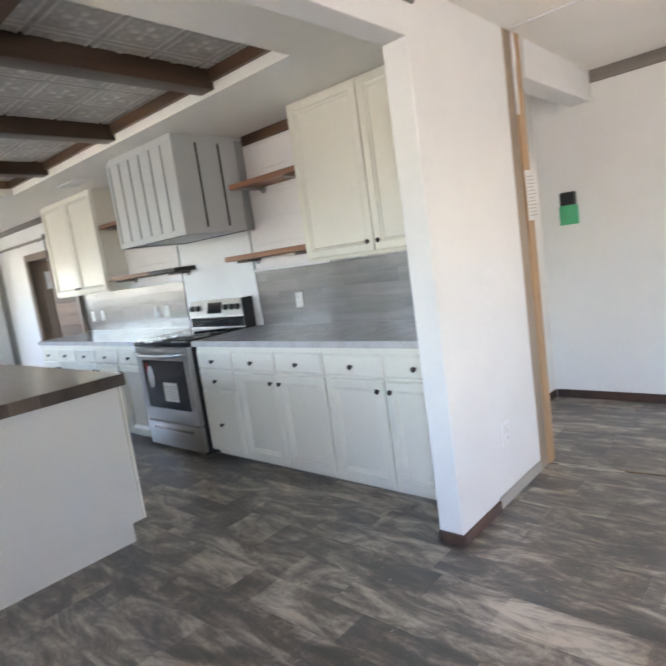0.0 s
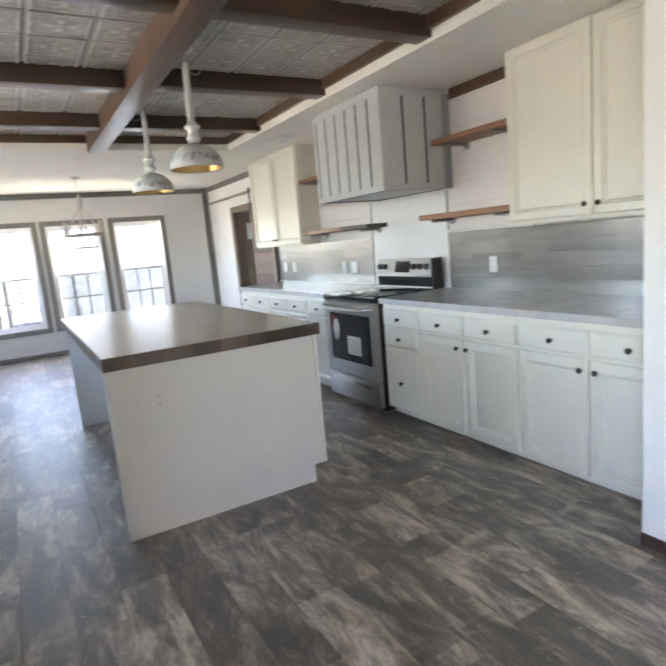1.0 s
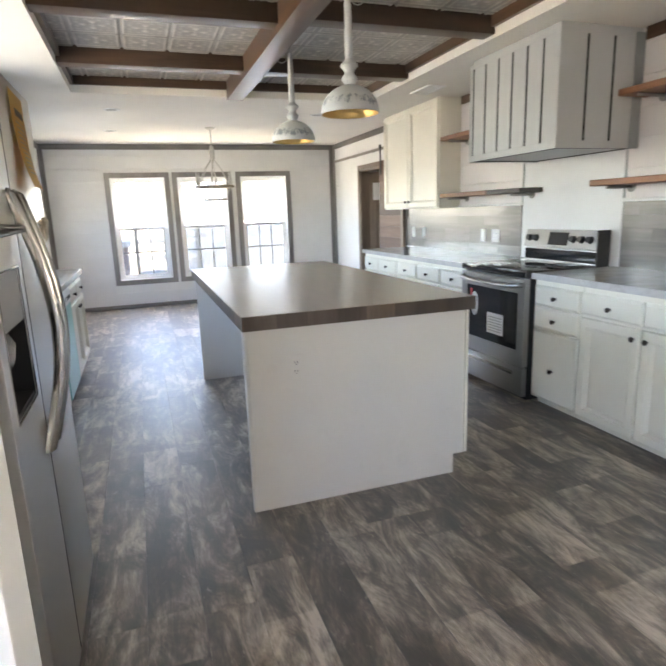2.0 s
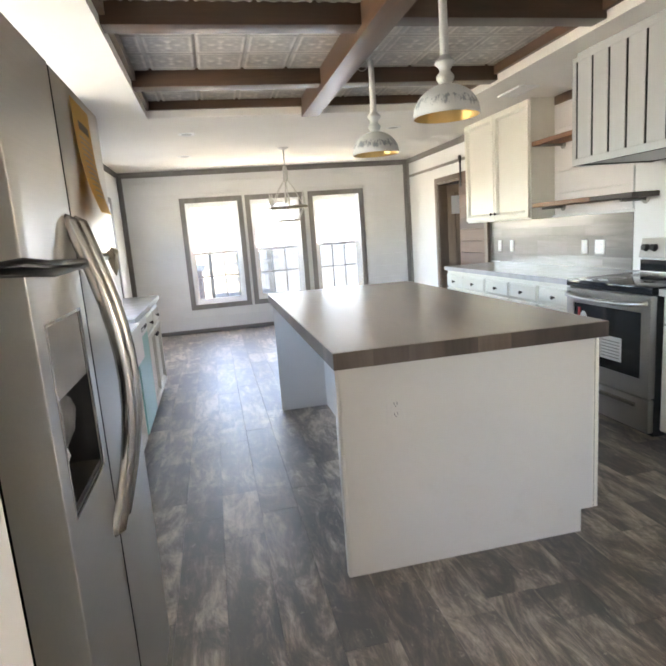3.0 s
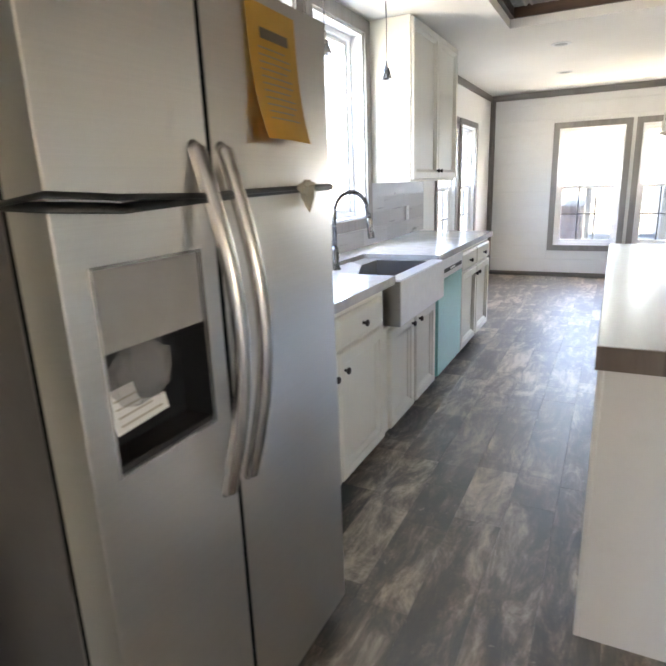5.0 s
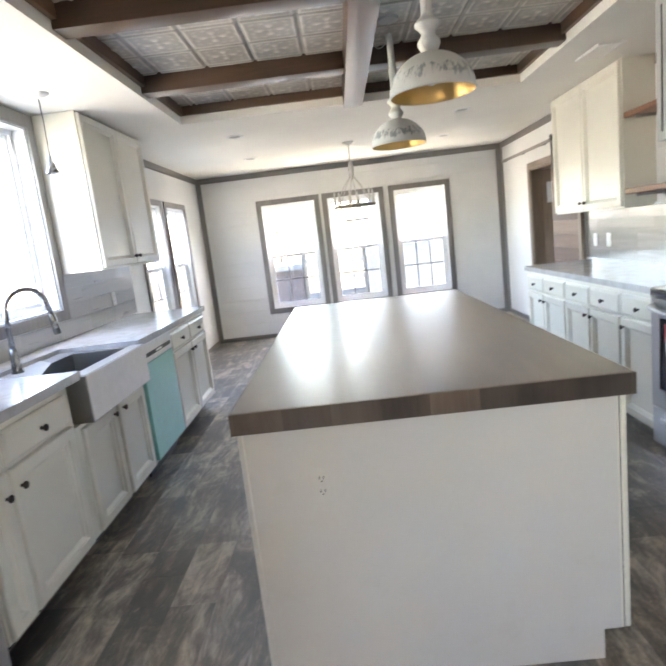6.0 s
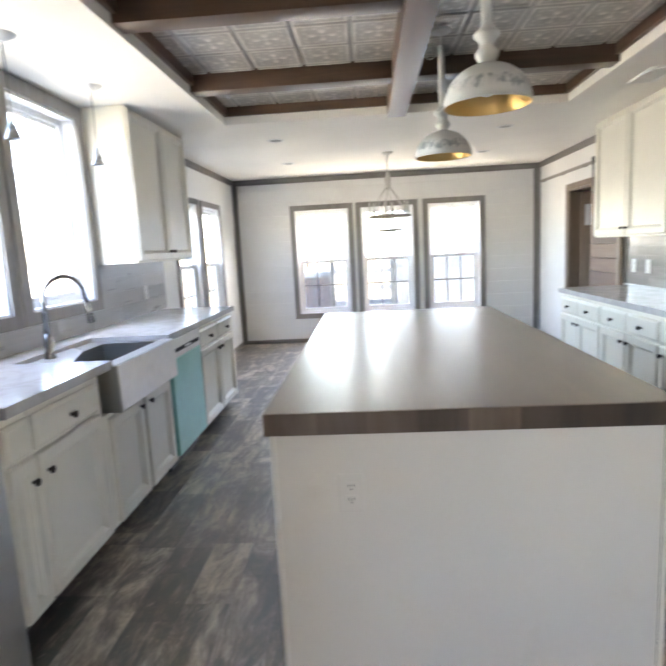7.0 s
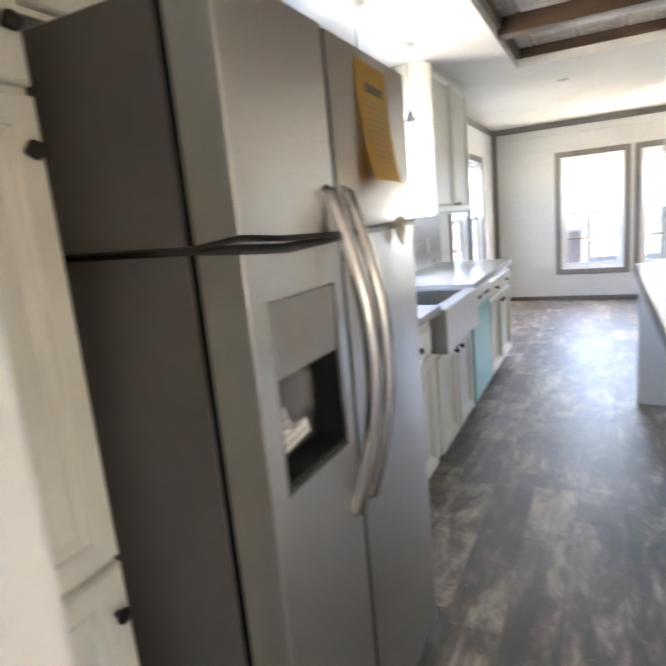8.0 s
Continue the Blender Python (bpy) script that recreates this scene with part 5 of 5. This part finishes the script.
# ---- barn door, door opening ----
o = thing("barn_door", pose(0, 0, 0), "reddish-brown plank barn door hanging on a dark rail", "barn door")
part("frame_board", box(B(), RW - 0.030, RW - 0.016, 6.66, 7.38, 0.03, 1.96), M_BARNZ, o, "dark backing boards")
for k in range(14):
    z = 0.03 + k * 0.1378
    part("plank", box(B(), RW - 0.050, RW - 0.030, 6.72, 7.36, z, z + 0.135, 0.003, 1), M_BARN, o)
part("stile", box(B(), RW - 0.056, RW - 0.030, 6.655, 6.722, 0.03, 1.96, 0.003, 1), M_BARNZ, o, "dark brown stile")
part("hanger", box(B(), RW - 0.066, RW - 0.058, 7.26, 7.30, 1.78, 2.13, 0.003, 1), M_BLACK, o, "black strap hanger")
part("roller", lathe(B(), [(0.001, 0), (0.03, 0), (0.03, 0.012), (0.001, 0.012)], 18, pose(RW - 0.07, 7.28, 2.125, 0, 90)), M_BLACK, o, "black roller", True)
o = thing("barn_door_rail", pose(0, 0, 0), "dark steel sliding rail along the wall", "door rail")
part("rail", box(B(), RW - 0.058, RW - 0.050, 6.76, 9.10, 2.085, 2.12, 0.002, 1), M_TRIMY, o)
for y in (6.9, 7.6, 8.3, 9.0):
    part("standoff", tube(B(), [(RW - 0.052, y, 2.10), (RW, y, 2.10)], 0.010, 8), M_BLACK, o)
o = thing("door_1", pose(0, 0, 0), "brown-cased doorway with a brown door ajar", "doorway", kind="structure")
part("casing", cells(B(), (DOOR[0] - 0.075, DOOR[1] + 0.075), (0, 1.965), [(*DOOR, 0, 1.90)], lambda u, v, w: (RW - 0.012 + w, u, v), 0.011), M_BARNZ, o, "flat brown casing")
part("jamb", cells(B(), (DOOR[0] + 0.001, DOOR[1] - 0.001), (0, 1.899), [(DOOR[0] + 0.02, DOOR[1] - 0.02, 0, 1.88)], lambda u, v, w: (RW + w, u, v), 0.13), M_BARNZ, o, "brown jamb")
leaf = B()
rings(leaf, 0.0, 0.78, FZ + 0.008, 1.87, [(0, 0), (0, -0.035), (0.10, -0.035), (0.11, -0.025), (0.13, -0.025)])
bmesh.ops.transform(leaf, matrix=pose(RW + 0.125, DOOR[1] - 0.03, 0, 0, 0, -22), verts=leaf.verts)
part("door_leaf", leaf, M_BARNZ, o, "brown panelled door standing open")
o = thing("door_notice", pose(RW + 0.30, DOOR[1] - 0.155, 1.60, 0, 0, -22), "pale blue-grey sheet taped to the brown door", "notice")
part("sheet", box(B(), -0.16, 0.16, -0.012, -0.010, -0.12, 0.12), M_VINYL, o)

# ---- white panel behind the range, ledge strips ----
stick("wall_panel", RW - 0.010, RW, 3.455, 4.485, 0.90, CEIL - 0.02, M_SHIP, "smooth white panel behind range and hood", 0.002, "wall panel")
stick("trim_ledge", RW - 0.028, RW, 2.62, 3.47, 1.338, 1.358, M_SHIP, "thin white ledge over the backsplash", 0.003)
stick("trim_ledge", RW - 0.028, RW, 4.472, 5.475, 1.338, 1.358, M_SHIP, "thin white ledge over the backsplash", 0.003)
for y in (3.448, 4.484):
    stick("trim_strip", RW - 0.020, RW, y - 0.006, y + 0.006, 1.36, HZ0, M_HOOD, "thin grey upright strip", 0.002)

# ---- outside ----
solid("ground", box(B(), -120, 120, FW + 0.16, 200, -0.75, -0.70), plain("dry_grass_ground", (0.28, 0.266, 0.212), 0.9, 0, 0.25), "dry pale grass outside", "ground")
solid("ground", box(B(), -120, SW - 0.16, -60, FW + 0.16, -0.75, -0.70), plain("dry_grass_yard", (0.28, 0.266, 0.212), 0.9, 0, 0.25), "dry pale grass yard outside the sink windows", "ground")
M_SIDING = painted("siding_paint", (0.42, 0.455, 0.475), 0.5, 0.04, 20, 0.05)
M_PORCH = plain("grey_porch_wood", (0.12, 0.138, 0.145), 0.7)
M_MAROON = plain("maroon_panel", (0.22, 0.18, 0.185), 0.6)
o = thing("neighbour_house", pose(0, 0, 0), "pale lap-sided neighbouring house with a low roof", "house")
for k in range(22):
    z = -0.62 + k * 0.135
    bm = B()
    vs = [bm.verts.new(c) for c in ((1.30, 13.5, z), (9.0, 13.5, z), (9.0, 13.525, z + 0.14), (1.30, 13.525, z + 0.14), (1.30, 13.56, z), (9.0, 13.56, z), (9.0, 13.56, z + 0.14), (1.30, 13.56, z + 0.14))]
    for q in ((0, 1, 2, 3), (0, 4, 5, 1), (3, 2, 6, 7), (0, 3, 7, 4), (1, 5, 6, 2), (4, 7, 6, 5)):
        bm.faces.new([vs[i] for i in q])
    part("siding_board", bm, M_SIDING, o)
part("wall", box(B(), 1.30, 9.0, 13.56, 20, -0.7, 2.36), M_SIDING, o)
part("roof", box(B(), 1.0, 9.3, 13.2, 20.3, 2.36, 2.5), M_PORCH, o, "grey roof")
part("corner_post", box(B(), 1.22, 1.32, 13.46, 13.6, -0.7, 2.36), M_SIDING, o)
o = thing("porch", pose(0, 0, 0), "weathered grey wooden porch with steps and rails", "porch")
for k in range(4):
    part("step", box(B(), 0.35, 1.15, 12.0 + k * 0.28, 12.3 + k * 0.28, -0.7 + k * 0.19, -0.62 + k * 0.19), M_PORCH, o)
part("deck", box(B(), -0.2, 1.2, 13.1, 14.4, 0.0, 0.12), M_PORCH, o)
for x in (-0.18, 0.42, 1.1):
    part("post", box(B(), x - 0.045, x + 0.045, 13.12, 13.21, -0.7, 1.35), M_PORCH, o)
for z in (0.45, 0.80, 1.15):
    part("rail", box(B(), -0.2, 1.2, 13.13, 13.18, z, z + 0.09), M_SIDING, o)
o = thing("shed", pose(0, 0, 0), "low maroon shed in the yard", "shed")
part("wall", box(B(), -2.6, -0.45, 16.0, 18.0, -0.7, 0.62), M_MAROON, o)
part("roof", box(B(), -2.75, -0.35, 15.85, 18.1, 0.62, 0.76), M_SIDING, o)


def tree(x, y, h, seed):
    rnd = random.Random(seed)
    o = thing("tree", pose(x, y, -0.72), "hazy leafy tree beyond the yard", "tree", "yard trees")
    tb = tube(B(), [(0, 0, 0), (0.1, 0, h * 0.3), (0.0, 0.1, h * 0.6), (0.1, 0, h * 0.9)], 0.14, 8)
    for k in range(6):
        a, z = k * 1.05, h * (0.35 + 0.08 * k)
        tube(tb, [(0, 0, z), (math.cos(a) * h * 0.22, math.sin(a) * h * 0.22, z + h * 0.14)], 0.045, 6)
    part("trunk", tb, plain("bark", (0.10, 0.08, 0.06), 0.9), o)
    lf = B()
    for k in range(900):
        a, r, z = rnd.uniform(0, 6.28), h * 0.36 * rnd.random() ** 0.5, h * (0.35 + 0.65 * rnd.random())
        r *= 0.35 + 0.9 * math.sin(math.pi * min(1, (z / h - 0.3) / 0.75)) ** 0.7 + 0.2 * noise.noise((a, z, seed))
        c = Vector((r * math.cos(a), r * math.sin(a), z))
        u = Vector((rnd.uniform(-1, 1), rnd.uniform(-1, 1), rnd.uniform(-1, 1))).normalized() * 0.14
        v = u.orthogonal() * rnd.uniform(0.4, 0.8)
        lf.faces.new([lf.verts.new(c + d) for d in (u, v, -u, -v)])
    part("crown", lf, plain("leaves_%d" % seed, (0.07, 0.095, 0.045), 0.7, 0, 0.5), o)


tree(-4.5, 48.0, 5.0, 5), tree(-16.0, 22.0, 4.2, 7), tree(-22.0, 30.0, 5.5, 9)

# ---- pieces: boards, planks ----
shared = {}


def piece(name, parent, m, size, mat, chamfer=0.0015):
    """A board whose lower-left-near corner is the origin of m; alike pieces share their mesh."""
    key = (name, tuple(round(v, 4) for v in size), mat.name)
    if key not in shared:
        sx, sy, sz = size
        c = chamfer
        me = bpy.data.meshes.new(name)
        lo = [(0, 0), (sx, 0), (sx, sy), (0, sy)]
        hi = [(c, c), (sx - c, c), (sx - c, sy - c), (c, sy - c)]
        vs = [(*p, 0) for p in lo] + [(*p, sz - c) for p in lo] + [(*p, sz) for p in hi]
        fs = [(3, 2, 1, 0), (8, 9, 10, 11)] + [(k, (k + 1) % 4, 4 + (k + 1) % 4, 4 + k) for k in range(4)] + [(4 + k, 4 + (k + 1) % 4, 8 + (k + 1) % 4, 8 + k) for k in range(4)]
        me.from_pydata(vs, [], fs)
        me.materials.append(mat)
        shared[key] = me
    ob = new(name, shared[key])
    ob.parent = parent
    ob.matrix_basis = m
    return ob


RANGE_M = lambda y, z, d: Matrix(((0, 0, -1, RW - d), (-1, 0, 0, y), (0, 1, 0, z), (0, 0, 0, 1)))   # board on the range wall, running to -y
SINK_M = lambda y, z, d: Matrix(((0, 0, 1, SW + d), (1, 0, 0, y), (0, 1, 0, z), (0, 0, 0, 1)))     # board on the sink wall, running to +y
FAR_M = lambda x, z: Matrix(((1, 0, 0, x), (0, 0, -1, FW), (0, 1, 0, z), (0, 0, 0, 1)))            # board on the window wall


def splash(name, m_of, start, length, z0, z1, rows, seed, label, mat, d=0.0):
    rnd = random.Random(seed)
    o = thing(name, Matrix(), label, "backsplash", "", "structure")
    hgt = (z1 - z0) / rows
    for r in range(rows):
        at = -rnd.choice((0.0, 0.11, 0.22, 0.33))
        while at < length - 0.01:
            a, b = max(at, 0.0), min(at + 0.46, length)
            if b - a > 0.02:
                piece("plank", o, m_of(start, a, z0 + r * hgt), (b - a - 0.0005, hgt - 0.0005, 0.012), mat, 0.0003)
            at += 0.46
    return o


M_SPLASH2 = wooden("pale_plank_laminate", [(0.2, (0.30, 0.29, 0.29)), (0.5, (0.42, 0.41, 0.41)), (0.8, (0.52, 0.51, 0.51))], "y", 0.28, 1.0, 0.2, 0.06)
splash("backsplash", lambda s, a, z: RANGE_M(s - a, z, 0.0), 3.445, 3.445 - PY1, 0.907, 1.34, 5, 1, "grey weathered plank backsplash beside the range", M_SPLASH)
splash("backsplash", lambda s, a, z: RANGE_M(s - a, z, 0.0), 6.655, 6.655 - 4.49, 0.907, 1.34, 5, 2, "grey weathered plank backsplash behind the counter", M_SPLASH)
splash("backsplash", lambda s, a, z: SINK_M(s + a, z, 0.0), 2.7, 6.27 - 2.7, 0.907, 1.025, 1, 3, "pale grey plank backsplash under the sink windows", M_SPLASH2)
splash("backsplash", lambda s, a, z: SINK_M(s + a, z, 0.0), 5.048, 6.27 - 5.048, 1.026, 1.344, 3, 4, "pale grey plank backsplash beside the sink windows", M_SPLASH2)

# shiplap on the range wall between cabinets and hood
for ya, yb in ((3.44, 2.62), (5.475, 4.49)):
    z = 1.36
    while z < CEIL - 0.08:
        h = min(0.185, CEIL - 0.076 - z)
        piece("shiplap_board", wall_range, RANGE_M(ya, z, 0.0), (ya - yb, h - 0.003, 0.009), M_SHIP2, 0.002)
        z += 0.185
# shiplap round the dining windows
z = 0.078
while z < CEIL - 0.08:
    h = min(0.178, CEIL - 0.077 - z)
    edges = [SW + 0.062, RW - 0.077]
    if z + h > WZ[0] - 0.07 and z < WZ[1] + 0.07:
        spans = [(edges[0], WIN[0][0] - 0.072), (WIN[2][1] + 0.072, edges[1])]
    else:
        spans = [tuple(edges)]
    for a, b in spans:
        piece("shiplap_board", wall_window, FAR_M(a, z), (b - a, h - 0.003, 0.009), M_SHIP, 0.002)
    z += 0.178

# vinyl planks: those of the walked part are pieces, the rest one sheet
PW, PL = 0.183, 1.22
rest = B()
rnd = random.Random(11)
i = 0
x = SW
while x < HALL:
    off = rnd.choice((0.0, 0.2, 0.4, 0.6, 0.8, 1.0)) * PL + 0.1 * rnd.random()
    y = BACK - off
    while y < FW:
        a, b = max(y, BACK), min(y + PL, FW)
        w = min(PW, HALL - x)
        if b - a > 0.02:
            if -0.9 < x < HALL and b > 0.3:
                piece("floor_plank", floor, pose(x, a, FZ - 0.006), (w - 0.0006, round(b - a, 3) - 0.0006, 0.006), M_FLOOR, 0.0008)
            else:
                box(rest, x, x + w - 0.0006, a, b - 0.0006, FZ - 0.006, FZ)
        y += PL
    x += PW
tagged(part("floor_plank_rest", rest, M_FLOOR, floor), kind="stuff")
